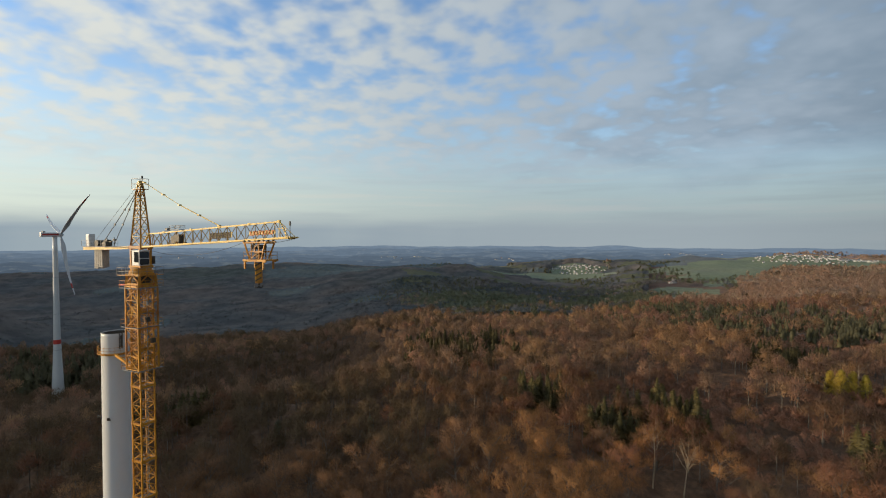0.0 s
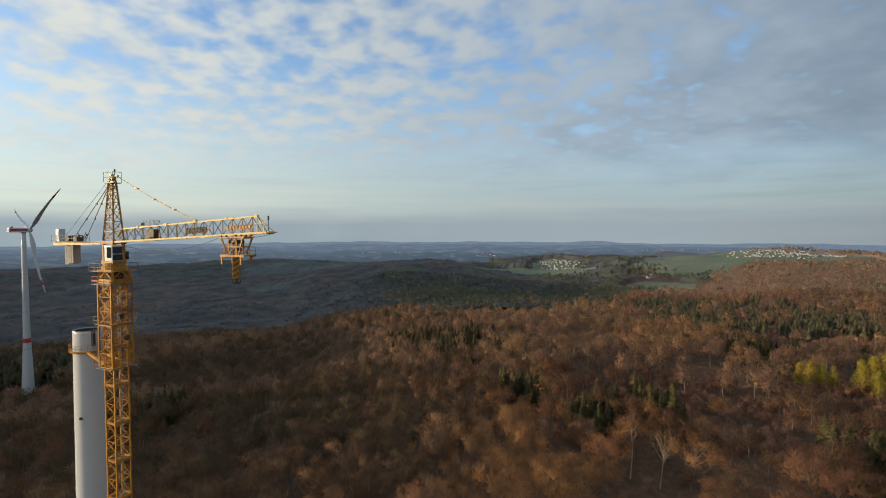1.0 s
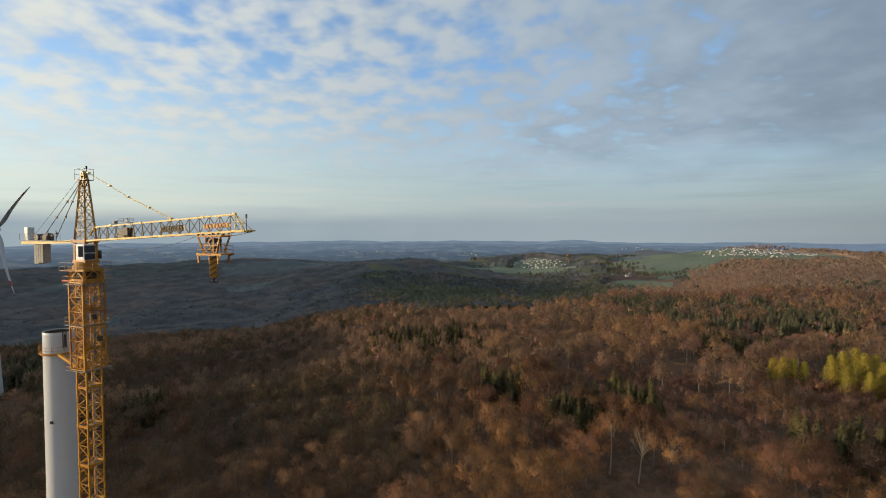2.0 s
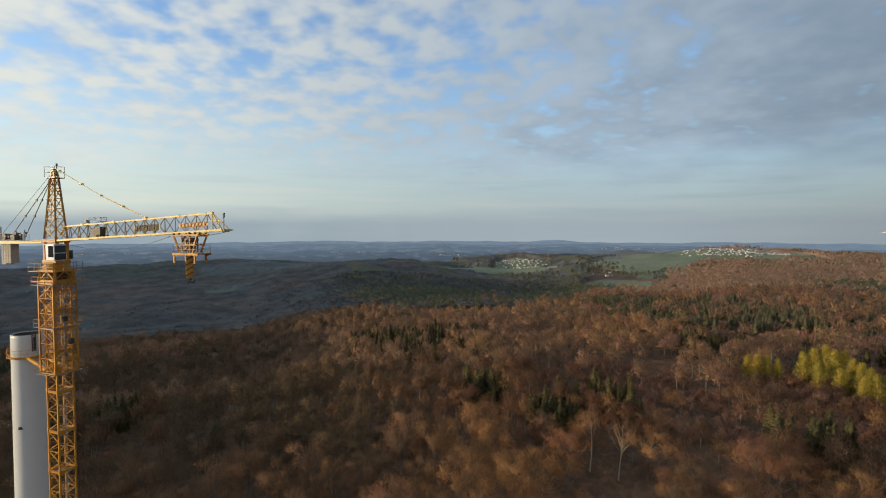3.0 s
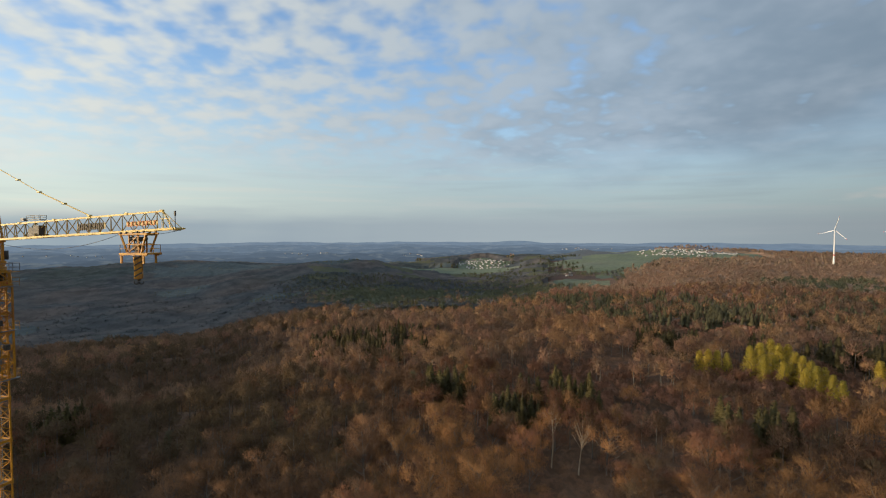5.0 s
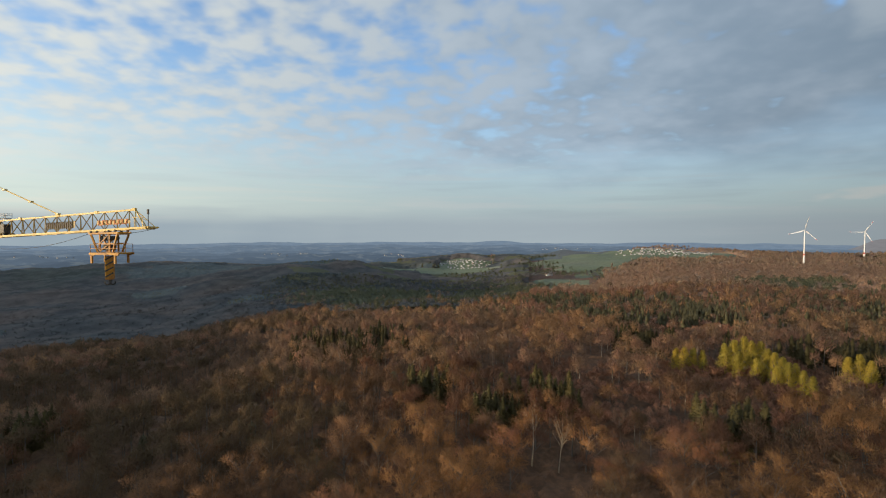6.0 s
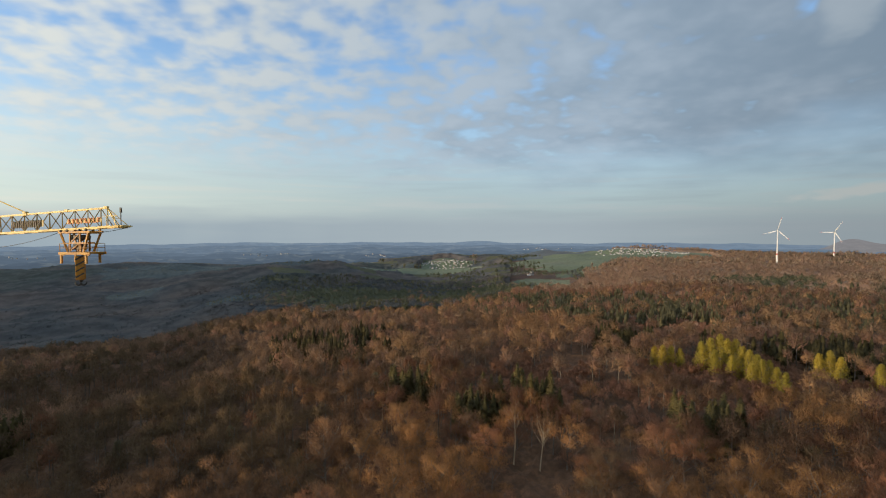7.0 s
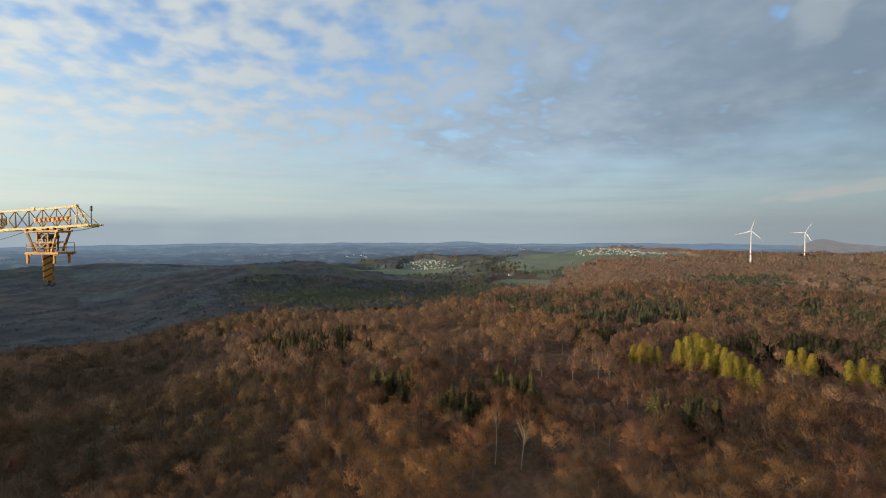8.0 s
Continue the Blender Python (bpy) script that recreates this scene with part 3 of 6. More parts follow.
for k in range(9):
    bar(bm, v * 2.14 - w * 0.22 + Vector((0, 0, H - 2.4 + k * 0.33)), v * 2.14 + w * 0.22 + Vector((0, 0, H - 2.4 + k * 0.33)), 0.07)
bar(bm, v * 2.12 + Vector((0, 0, H - 2.3)), v * 2.12 + Vector((0, 0, H - 0.3)), 0.34, 0.06)
part("hung_ladder", bm, DARK, tower_thing, "dark ladder hung over the rim")
for az in (-120, 175):
    a = radians(az)
    v = Vector((math.sin(a), math.cos(a), 0))
    bm = bmesh.new()
    bar(bm, v * 2.1 + Vector((0, 0, H - 14.2)), v * 2.65 + Vector((0, 0, H - 14.0)), 0.22, 0.18)
    box(bm, v * 2.6 + Vector((-0.16, -0.16, H - 14.1)), v * 2.6 + Vector((0.16, 0.16, H - 13.7)), 0.03)
    part("warning_lamp", bm, DARK, tower_thing, "small dark lamp on a bracket")

# ---- the tower crane ----
S = 1.303
CRANE = spot(-31.64, 86, 0)
crane_ground = float(land(np.array([CRANE.x]), np.array([CRANE.y]))[0])
JIB_TURN, MAST_TURN = -23.9, -26.5
crane = thing("tower_crane", Matrix.Translation((CRANE.x, CRANE.y, crane_ground)) @ pose(0, 0, 0, 0, 0, JIB_TURN), "yellow lattice tower crane with a short sunlit jib", "tower crane")
UP = EYE - crane_ground      # the eye's level in the crane's own heights


def c(s, w, z):
    """A place on the crane: along the jib, across it, and over the eye's level."""
    return Vector((s * S, w * S, z * S + UP))


def square_ring(bm, half, w, z0, z1):
    """A square frame of four beams in one piece."""
    v = [[bm.verts.new((x * h, y * h, z)) for x, y in ((-1, -1), (1, -1), (1, 1), (-1, 1))] for z in (z0, z1) for h in (half - w / 2, half + w / 2)]
    for i in range(4):
        j = (i + 1) % 4
        bm.faces.new((v[1][i], v[1][j], v[3][j], v[3][i]))
        bm.faces.new((v[0][j], v[0][i], v[2][i], v[2][j]))
        bm.faces.new((v[2][i], v[3][i], v[3][j], v[2][j]))
        bm.faces.new((v[0][i], v[0][j], v[1][j], v[1][i]))


# mast
HALF = 0.80 * S
SECTION = 5.6
mast_m = pose(0, 0, 0, 0, 0, MAST_TURN - JIB_TURN)
mast_top = UP - 4.4 * S
count = int(mast_top // SECTION)
leg_proto = lace_proto = ladder_proto = None
for k in range(count):
    z1 = mast_top - k * SECTION
    sec_m = mast_m @ Matrix.Translation((0, 0, z1 - SECTION))
    if leg_proto is None:
        bm = bmesh.new()
        square_ring(bm, HALF, 0.15, 0.0, 0.17)
        section = part("mast_section", bm, YELLOW, crane)
        section.matrix_basis = sec_m
        bm = bmesh.new()
        square_ring(bm, HALF, 0.15, SECTION - 0.18, SECTION - 0.01)
        top_ring = part("top_ring", bm, YELLOW, section)
        bm = bmesh.new()
        bar(bm, (0, 0, 0.0), (0, 0, SECTION - 0.01), 0.18, 0.18)
        box(bm, (-0.14, -0.14, 0.0), (0.14, 0.14, 0.3), 0.02)
        box(bm, (-0.14, -0.14, SECTION - 0.3), (0.14, 0.14, SECTION - 0.01), 0.02)
        leg_proto = part("leg", bm, YELLOW, section)
        leg_proto.matrix_basis = Matrix.Translation((-HALF, -HALF, 0))
        legs = [leg_proto] + [part_like("leg", leg_proto, section, Matrix.Translation((x * HALF, y * HALF, 0))) for x, y in ((1, -1), (1, 1), (-1, 1))]
        bm = bmesh.new()
        half = SECTION / 2
        for j in range(2):
            bar(bm, (-HALF, 0, j * half + 0.1), (HALF, 0, j * half + half * 0.5), 0.09)
            bar(bm, (HALF, 0, j * half + half * 0.5), (-HALF, 0, (j + 1) * half - 0.05), 0.10)
        bar(bm, (-HALF, 0, half), (HALF, 0, half), 0.08)
        lace_proto = part("lacing", bm, YELLOW, section)
        lace_proto.matrix_basis = Matrix.Translation((0, -HALF, 0))
        laces = [lace_proto] + [part_like("lacing", lace_proto, section, pose(0, 0, 0, 0, 0, q) @ Matrix.Translation((0, -HALF, 0))) for q in (90, 180, 270)]
        bm = bmesh.new()
        for x in (-0.25, 0.25):
            bar(bm, (x + 0.3, 0.35, 0), (x + 0.3, 0.35, SECTION), 0.05)
        for j in range(18):
            bar(bm, (0.05, 0.35, 0.2 + j * 0.3), (0.55, 0.35, 0.2 + j * 0.3), 0.035)
        for j in range(4):
            lathe_z = 0.7 + j * 1.4
            bar(bm, (-0.1, 0.30, lathe_z), (-0.1, -0.35, lathe_z), 0.03, 0.05)
            bar(bm, (-0.1, -0.35, lathe_z), (0.7, -0.35, lathe_z), 0.03, 0.05)
            bar(bm, (0.7, -0.35, lathe_z), (0.7, 0.30, lathe_z), 0.03, 0.05)
        bar(bm, (-HALF, -HALF, 0.1), (HALF, HALF, 0.1), 0.08)
        ladder_proto = part("ladder", bm, STEEL, section, "galvanised ladder with safety hoops")
        bm = bmesh.new()
        box(bm, (-HALF + 0.1, -0.2, SECTION - 0.4), (HALF - 0.1, HALF - 0.1, SECTION - 0.34))
        deck_proto = part("rest_deck", bm, STEEL, section, "grey grating landing")
    else:
        sec = part_like("mast_section", section, crane, sec_m)
        for o in legs + laces + [top_ring, ladder_proto, deck_proto]:
            part_like(o.name.split(".")[0], o, sec, o.matrix_basis)
bm = bmesh.new()
box(bm, (-3.2, -3.2, -0.4), (3.2, 3.2, mast_top - count * SECTION), 0.1)
foot_block = part("foundation_block", bm, CONCRETE, crane, "pale concrete foundation block")
foot_block.matrix_basis = mast_m


def railing(bm, corners, height=1.1, closed=True, w=0.05):
    """A two-bar guard rail with posts along a line of corners."""
    pts = [Vector(p) for p in corners]
    runs = list(zip(pts, pts[1:] + pts[:1])) if closed else list(zip(pts, pts[1:]))
    for p, q in runs:
        n = max(1, round((q - p).length / 1.3))
        for h in (height * 0.5, height):
            bar(bm, p + Vector((0, 0, h)), q + Vector((0, 0, h)), w)
        for j in range(n + 1):
            x = p.lerp(q, j / n)
            bar(bm, x, x + Vector((0, 0, height)), w)


# climbing frame that wraps the mast's head
CF = 1.14 * S
top_z, low_z = UP - 5.8 * S, UP - 15.3 * S
bm = bmesh.new()
corner = [Vector((CF * x, CF * y, 0)) for x, y in ((-1, -1), (1, -1), (1, 1), (-1, 1))]
for p in corner:
    bar(bm, p + Vector((0, 0, low_z)), p + Vector((0, 0, top_z)), 0.2)
part("climbing_frame", bm, YELLOW, crane, "yellow climbing cage round the mast").matrix_basis = mast_m
climbing = bpy.data.objects["climbing_frame"]
for a in range(4):
    p, q = corner[a], corner[(a + 1) % 4]
    bm = bmesh.new()
    n = 6
    for j in range(n + 1):
        z = low_z + (top_z - low_z) * j / n
        bar(bm, p + Vector((0, 0, z)), q + Vector((0, 0, z)), 0.16 if j in (0, 3, n) else 0.09, 0.22 if j in (0, 3, n) else 0.09)
        if j < n:
            z2 = low_z + (top_z - low_z) * (j + 1) / n
            s0, s1 = (p, q) if j % 2 else (q, p)
            bar(bm, s0 + Vector((0, 0, z)), s1 + Vector((0, 0, z2)), 0.10)
            bar(bm, s1 * 0.96 + Vector((0, 0, z)), s0 * 0.96 + Vector((0, 0, z2)), 0.06)
    part("cage_lacing", bm, YELLOW, climbing)
for k in range(5):
    z = low_z + (top_z - low_z) * (k + 0.5) / 5
    bm = bmesh.new()
    for p, q in zip(corner, corner[1:] + corner[:1]):
        bar(bm, p * 0.9 + Vector((0, 0, z)), q * 0.9 + Vector((0, 0, z + 0.7)), 0.08)
        m = (p + q) * 0.5
        bar(bm, m + Vector((0, 0, z - 0.9)), m + Vector((0, 0, z + 0.9)), 0.10)
    tagged(part("guide_roller_frame", bm, YELLOW, climbing, "yellow guide frame between mast and cage"), kind="stuff")
for z, out in ((top_z - 0.2, 1.55), (UP - 10.4 * S, 1.5), (low_z, 1.5)):
    bm = bmesh.new()
    o = out * S
    for x0, x1, y0, y1 in ((-o, o, -o, -CF - 0.1), (-o, o, CF + 0.1, o), (-o, -CF - 0.1, -CF - 0.1, CF + 0.1), (CF + 0.1, o, -CF - 0.1, CF + 0.1)):
        box(bm, (x0, y0, z - 0.06), (x1, y1, z + 0.02))
    deck = part("work_platform", bm, STEEL, climbing, "grey grating walkway")
    bm = bmesh.new()
    railing(bm, [(-o, -o, z), (o, -o, z), (o, o, z), (-o, o, z)], w=0.04)
    part("guard_rail", bm, YELLOW, deck)
for x, y, z in ((CF + 0.25, -0.3, -9.8), (CF + 0.25, 0.5, -12.3)):
    bm = bmesh.new()
    box(bm, (x - 0.2, y - 0.3, UP + z * S), (x + 0.25, y + 0.3, UP + z * S + 0.7), 0.05)
    part("hydraulic_unit", bm, DARK, climbing, "dark hydraulic pump housing")
bm = bmesh.new()
rod(bm, (CF * 0.9, 0, low_z + 1), (CF * 0.9, 0, UP - 9.5 * S), 0.16, n=10)
rod(bm, (CF * 0.9, 0, UP - 9.5 * S), (CF * 0.9, 0, UP - 7.2 * S), 0.09, n=10)
part("climbing_ram", bm, STEEL, climbing, "bright steel lifting cylinder", True)
bm = bmesh.new()
bar(bm, (-CF * 2.7, -CF * 0.6, UP - 5.75 * S), (CF * 1.1, -CF * 0.6, UP - 5.65 * S), 0.12, 0.16)
bar(bm, (-CF * 2.7, CF * 0.6, UP - 5.75 * S), (CF * 1.1, CF * 0.6, UP - 5.65 * S), 0.12, 0.16)
bar(bm, (-CF * 2.6, CF * 0.6, UP - 5.75 * S), (-CF * 2.6, -CF * 0.6, UP - 5.75 * S), 0.12, 0.16)
part("loading_beam", bm, RED, climbing, "rust red runway beam for new mast sections")

# tie from the mast to the white tower
bm = bmesh.new()
z = UP - 15.1 * S
to_tower = (Matrix.Rotation(-radians(JIB_TURN), 3, "Z") @ Vector((TOWER.x - CRANE.x, TOWER.y - CRANE.y, 0)))
reach = to_tower.length - 2.3
d = to_tower.normalized()
w = Vector((-d.y, d.x, 0))
for k in (-1, 1):
    bar(bm, d * 1.2 + w * 1.2 * k + Vector((0, 0, z)), d * reach + w * 0.7 * k + Vector((0, 0, z)), 0.28, 0.32)
for f in (0.25, 0.5, 0.75):
    bar(bm, d * reach * f - w * 1.0 + Vector((0, 0, z)), d * reach * f + w * 1.0 + Vector((0, 0, z)), 0.14)
ring = [d * to_tower.length + Vector((math.cos(t) * 2.28, math.sin(t) * 2.28, z)) for t in [k * math.tau / 20 for k in range(21)]]
for p, q in zip(ring, ring[1:]):
    bar(bm, p, q, 0.2, 0.3)
tie = part("tower_tie", bm, YELLOW, crane, "yellow bracing frame clamped round the white tower")
bm = bmesh.new()
outer = [d * to_tower.length + Vector((math.cos(t) * 2.6, math.sin(t) * 2.6, z + 0.1)) for t in [k * math.tau / 20 for k in range(20)]]
for p, q in zip(outer, outer[1:] + outer[:1]):
    bar(bm, p, q, 0.1, 0.12)
for p, q in zip(ring, outer):
    bar(bm, p, q, 0.08)
railing(bm, outer, w=0.035)
part("ring_walkway", bm, YELLOW, tie, "narrow railed walkway round the tower")

# slewing part, cab and tower head
bm = bmesh.new()
for x in (-1.1, 1.1):
    for y in (-1.0, 1.0):
        bar(bm, c(x, y, -5.7), c(x * 0.95, y * 0.95, -4.36), 0.34)
for z, h in ((-5.55, 0.34), (-4.5, 0.30)):
    for y in (-1.0, 1.0):
        bar(bm, c(-1.25, y, z), c(1.25, y, z), 0.2, h)
    for x in (-1.1, 1.1):
        bar(bm, c(x, -0.9, z), c(x, 0.9, z), 0.2, h)
for x in (-1.1, 1.1):
    bar(bm, c(x, -0.95, -5.4), c(x, 0.0, -4.55), 0.14)
    bar(bm, c(x, 0.95, -5.4), c(x, 0.0, -4.55), 0.14)
for y in (-1.0, 1.0):
    bar(bm, c(-1.0, y, -5.4), c(0.0, y, -4.55), 0.14)
    bar(bm, c(1.0, y, -5.4), c(0.0, y, -4.55), 0.14)
ring_support = part("ring_support", bm, YELLOW, crane)
# Dark core added to stand for the shade inside the support.
bm = bmesh.new()
lathe(bm, [(0.95 * S, UP - 5.45 * S), (0.95 * S, UP - 4.4 * S)], 24)
part("bearing_drum", bm, DARK, ring_support, "dark core put in for the shade under the slewing ring", True)
bm = bmesh.new()
lathe(bm, [(1.25 * S, UP - 4.35 * S), (1.25 * S, UP - 4.0 * S), (1.1 * S, UP - 3.95 * S), (1.1 * S, UP - 3.6 * S)], 28)
part("slewing_ring", bm, YELLOW, crane, smooth=False)
bm = bmesh.new()
for x in (-0.8, 0.75):
    for y in (-0.6, 0.6):
        bar(bm, c(x, y, -3.7), c(x, y, -1.15), 0.3)
box(bm, c(-1.0, -0.8, -3.75), c(1.0, 0.8, -3.4), 0.05)
box(bm, c(-1.1, -0.8, -1.55), c(1.0, 0.8, -1.2), 0.05)
for y in (-0.6, 0.6):
    bar(bm, c(-0.8, y, -3.5), c(0.75, y, -1.4), 0.16)
bar(bm, c(-0.8, 0.6, -1.5), c(-0.8, -0.6, -3.5), 0.16)
part("slewing_frame", bm, YELLOW, crane)
bm = bmesh.new()
o = [c(-2.0, -1.5, -4.5), c(1.7, -1.5, -4.5), c(1.7, 1.5, -4.5), c(-2.0, 1.5, -4.5)]
box(bm, c(-2.0, -1.5, -4.56), c(1.7, -1.25, -4.5))
box(bm, c(-2.0, 1.25, -4.56), c(1.7, 1.5, -4.5))
box(bm, c(-2.0, -1.25, -4.56), c(-1.4, 1.25, -4.5))
box(bm, c(1.4, -1.25, -4.56), c(1.7, 1.25, -4.5))
deck = part("slewing_platform", bm, YELLOW, crane)
bm = bmesh.new()
railing(bm, o)
part("guard_rail", bm, STEEL, deck)
bm = bmesh.new()
rod(bm, c(-0.6, 0.9, -3.3), c(-0.6, 0.9, -2.2), 0.35, n=14)
rod(bm, c(0.7, 0.9, -3.3), c(0.7, 0.9, -2.4), 0.35, n=14)
part("slewing_motor", bm, DARK, crane, "dark slewing motors", True)
# cab, hung beside the jib's foot with its glazed nose to the front
bm = bmesh.new()
box(bm, c(0.85, -1.66, -3.35), c(2.1, -0.45, -1.72), 0.09)
cab = part("cab", bm, WHITE, crane, "white operator cab with tinted glazing")
for lo, hi in (((1.28, -1.673, -3.0), (2.0, -1.65, -1.85)), ((2.085, -1.6, -3.28), (2.113, -0.5, -2.62)), ((2.085, -1.6, -2.54), (2.113, -0.5, -1.82))):
    bm = bmesh.new()
    box(bm, c(*lo), c(*hi))
    part("window", bm, GLASS, cab, "dark tinted cab window")
bm = bmesh.new()
box(bm, c(0.8, -1.7, -1.72), c(2.16, -0.4, -1.66), 0.02)
part("cab_roof", bm, WHITE, cab)
bm = bmesh.new()
for x in (1.0, 1.9):
    bar(bm, c(x, -0.5, -1.66), c(x, -0.5, -1.3), 0.14)
bar(bm, c(0.7, -0.5, -1.4), c(2.0, -0.5, -1.3), 0.16)
part("cab_hanger", bm, YELLOW, cab)

# tower head
bm = bmesh.new()
base4 = [c(-0.85, -0.6, -1.2), c(0.85, -0.6, -1.2), c(0.85, 0.6, -1.2), c(-0.85, 0.6, -1.2)]
tip4 = [c(-0.25, -0.2, 5.25), c(0.35, -0.2, 5.25), c(0.35, 0.2, 5.25), c(-0.25, 0.2, 5.25)]
for p, q in zip(base4, tip4):
    bar(bm, p, q, 0.2)
head = part("tower_head", bm, YELLOW, crane, "yellow lattice tower head")
for a in range(4):
    bm = bmesh.new()
    b2 = (a + 1) % 4
    n = 6
    for j in range(n):
        f0, f1 = j / n, (j + 1) / n
        p0, q0 = base4[a].lerp(tip4[a], f0), base4[b2].lerp(tip4[b2], f0)
        p1, q1 = base4[a].lerp(tip4[a], f1), base4[b2].lerp(tip4[b2], f1)
        bar(bm, p1, q1, 0.10)
        bar(bm, (p0 if j % 2 else q0), (q1 if j % 2 else p1), 0.10)
    part("head_lacing", bm, LACING, head)
bm = bmesh.new()
for y in (-0.2, 0.2):
    bar(bm, c(-1.15, y, -1.0), c(-0.55, y, 5.1), 0.06)
for j in range(22):
    f = (j + 0.5) / 22
    x = -1.15 + 0.6 * f
    bar(bm, c(x, -0.2, -1.0 + 6.1 * f), c(x, 0.2, -1.0 + 6.1 * f), 0.04)
for j in range(7):
    f = (j + 0.6) / 7
    x = -1.15 + 0.6 * f
    z = -1.0 + 6.1 * f
    bar(bm, c(x, -0.25, z), c(x - 0.3, -0.25, z), 0.04)
    bar(bm, c(x - 0.3, -0.25, z), c(x - 0.3, 0.25, z), 0.04)
    bar(bm, c(x - 0.3, 0.25, z), c(x, 0.25, z), 0.04)
part("head_ladder", bm, STEEL, head, "caged steel ladder")
bm = bmesh.new()
box(bm, c(-0.68, -0.5, 5.2), c(0.8, 0.5, 5.27))
top_deck = part("top_platform", bm, YELLOW, crane)
bm = bmesh.new()
railing(bm, [c(-0.68, -0.5, 5.27), c(0.8, -0.5, 5.27), c(0.8, 0.5, 5.27), c(-0.68, 0.5, 5.27)], 1.5, w=0.045)
part("guard_rail", bm, STEEL, top_deck)
bm = bmesh.new()
rod(bm, c(0.05, -0.12, 5.75), c(0.05, 0.12, 5.75), 0.42, n=20)
for y in (-0.2, 0.2):
    bar(bm, c(-0.25, y, 5.27), c(0.0, y, 6.15), 0.14)
    bar(bm, c(0.38, y, 5.27), c(0.1, y, 6.15), 0.14)
    bar(bm, c(-0.1, y, 5.75), c(0.22, y, 5.75), 0.12)
bar(bm, c(0.05, -0.2, 6.15), c(0.05, 0.2, 6.15), 0.16)
part("head_sheave", bm, CREAM, crane, "pale yellow rope sheave")
bm = bmesh.new()
rod(bm, c(0.42, 0, 5.27), c(0.42, 0, 6.6), 0.05)
rod(bm, c(0.42, 0, 6.45), c(0.42, 0, 6.75), 0.12)
part("obstruction_lamp", bm, DARK, crane, "dark lamp on a short pole")

# jib
B0, B1 = (0.9, -1.31), (22.05, -0.22)
T0, T1 = (1.0, 0.11), (20.45, 1.33)
WB = 0.62


def low_chord(s):
    return B0[1] + (B1[1] - B0[1]) * (s - B0[0]) / (B1[0] - B0[0])


def top_chord(s):
    return T0[1] + (T1[1] - T0[1]) * (s - T0[0]) / (T1[0] - T0[0])


bm = bmesh.new()
for y in (-WB, WB):
    bar(bm, c(B0[0], y, B0[1]), c(B1[0], y, B1[1]), 0.19, 0.22)
jib = part("jib", bm, CREAM, crane, "pale yellow lattice jib")
bm = bmesh.new()
bar(bm, c(T0[0], 0, T0[1]), c(T1[0], 0, T1[1]), 0.19, 0.19)
bar(bm, c(0.6, 0, -0.75), c(T0[0] + 0.4, 0, T0[1] + 0.02), 0.2)
for s in (3.9, 8.2, 12.4, 16.5, 20.35):
    box(bm, c(s - 0.16, -0.11, top_chord(s) - 0.10), c(s + 0.16, 0.11, top_chord(s) + 0.15), 0.03)
part("top_chord", bm, CREAM, jib)
panels = 15
for side in (-WB, WB):
    for k in range(panels):
        s0 = 1.5 + (20.45 - 1.5) * k / panels
        s1 = 1.5 + (20.45 - 1.5) * (k + 1) / panels
        m = (s0 + s1) / 2
        for p, q in ((c(s0, side, low_chord(s0)), c(m, 0, top_chord(m))), (c(m, 0, top_chord(m)), c(s1, side, low_chord(s1)))):
            bm = bmesh.new()
            bar(bm, p, q, 0.09)
            part("diagonal", bm, LACING, jib)
bm = bmesh.new()
for k in range(panels + 1):
    s0 = 1.5 + (20.45 - 1.5) * k / panels
    bar(bm, c(s0, -WB, low_chord(s0)), c(s0, WB, low_chord(s0)), 0.09)
    if k < panels:
        s1 = 1.5 + (20.45 - 1.5) * (k + 1) / panels
        bar(bm, c(s0, -WB if k % 2 else WB, low_chord(s0)), c(s1, WB if k % 2 else -WB, low_chord(s1)), 0.08)
part("floor_lacing", bm, LACING, jib)
bm = bmesh.new()
for y in (-WB, WB):
    bar(bm, c(20.45, 0, 1.33), c(21.05, y, low_chord(21.05)), 0.10)
    bar(bm, c(20.45, 0, 1.33), c(21.9, y, low_chord(21.9)), 0.07)
for s in (21.05, 21.7, 22.2):
    bar(bm, c(s, -WB, low_chord(s)), c(s, WB, low_chord(s)), 0.12)
box(bm, c(21.75, -0.3, -0.4), c(22.1, 0.3, -0.12), 0.04)
for s in (20.9, 21.7):
    bar(bm, c(s, -WB, low_chord(s)), c(s, -WB, low_chord(s) + 0.9), 0.05)
bar(bm, c(20.6, -WB, low_chord(20.9) + 0.9), c(21.9, -WB, low_chord(21.9) + 0.9), 0.05)
part("jib_head", bm, CREAM, jib)
bm = bmesh.new()
rod(bm, c(21.98, -0.3, -0.2), c(21.98, -0.3, 1.0), 0.045)
box(bm, c(21.9, -0.36, 0.92), c(22.06, -0.24, 1.34), 0.03)
bar(bm, c(21.5, -0.3, 0.45), c(21.98, -0.3, 0.4), 0.05)
part("wind_gauge", bm, DARK, crane, "dark wind gauge on a pole")
# jib winch
bm = bmesh.new()
rod(bm, c(5.9, -0.45, -0.45), c(5.9, 0.45, -0.45), 0.5, n=20)
box(bm, c(5.0, -0.5, -0.95), c(6.9, 0.5, -0.75), 0.03)
box(bm, c(6.2, -0.5, -0.75), c(6.95, 0.1, 0.1), 0.06)
winch = part("trolley_winch", bm, DARK, crane, "dark trolley winch inside the jib")
bm = bmesh.new()
box(bm, c(5.3, -0.35, 0.62), c(6.8, 0.35, 0.68))
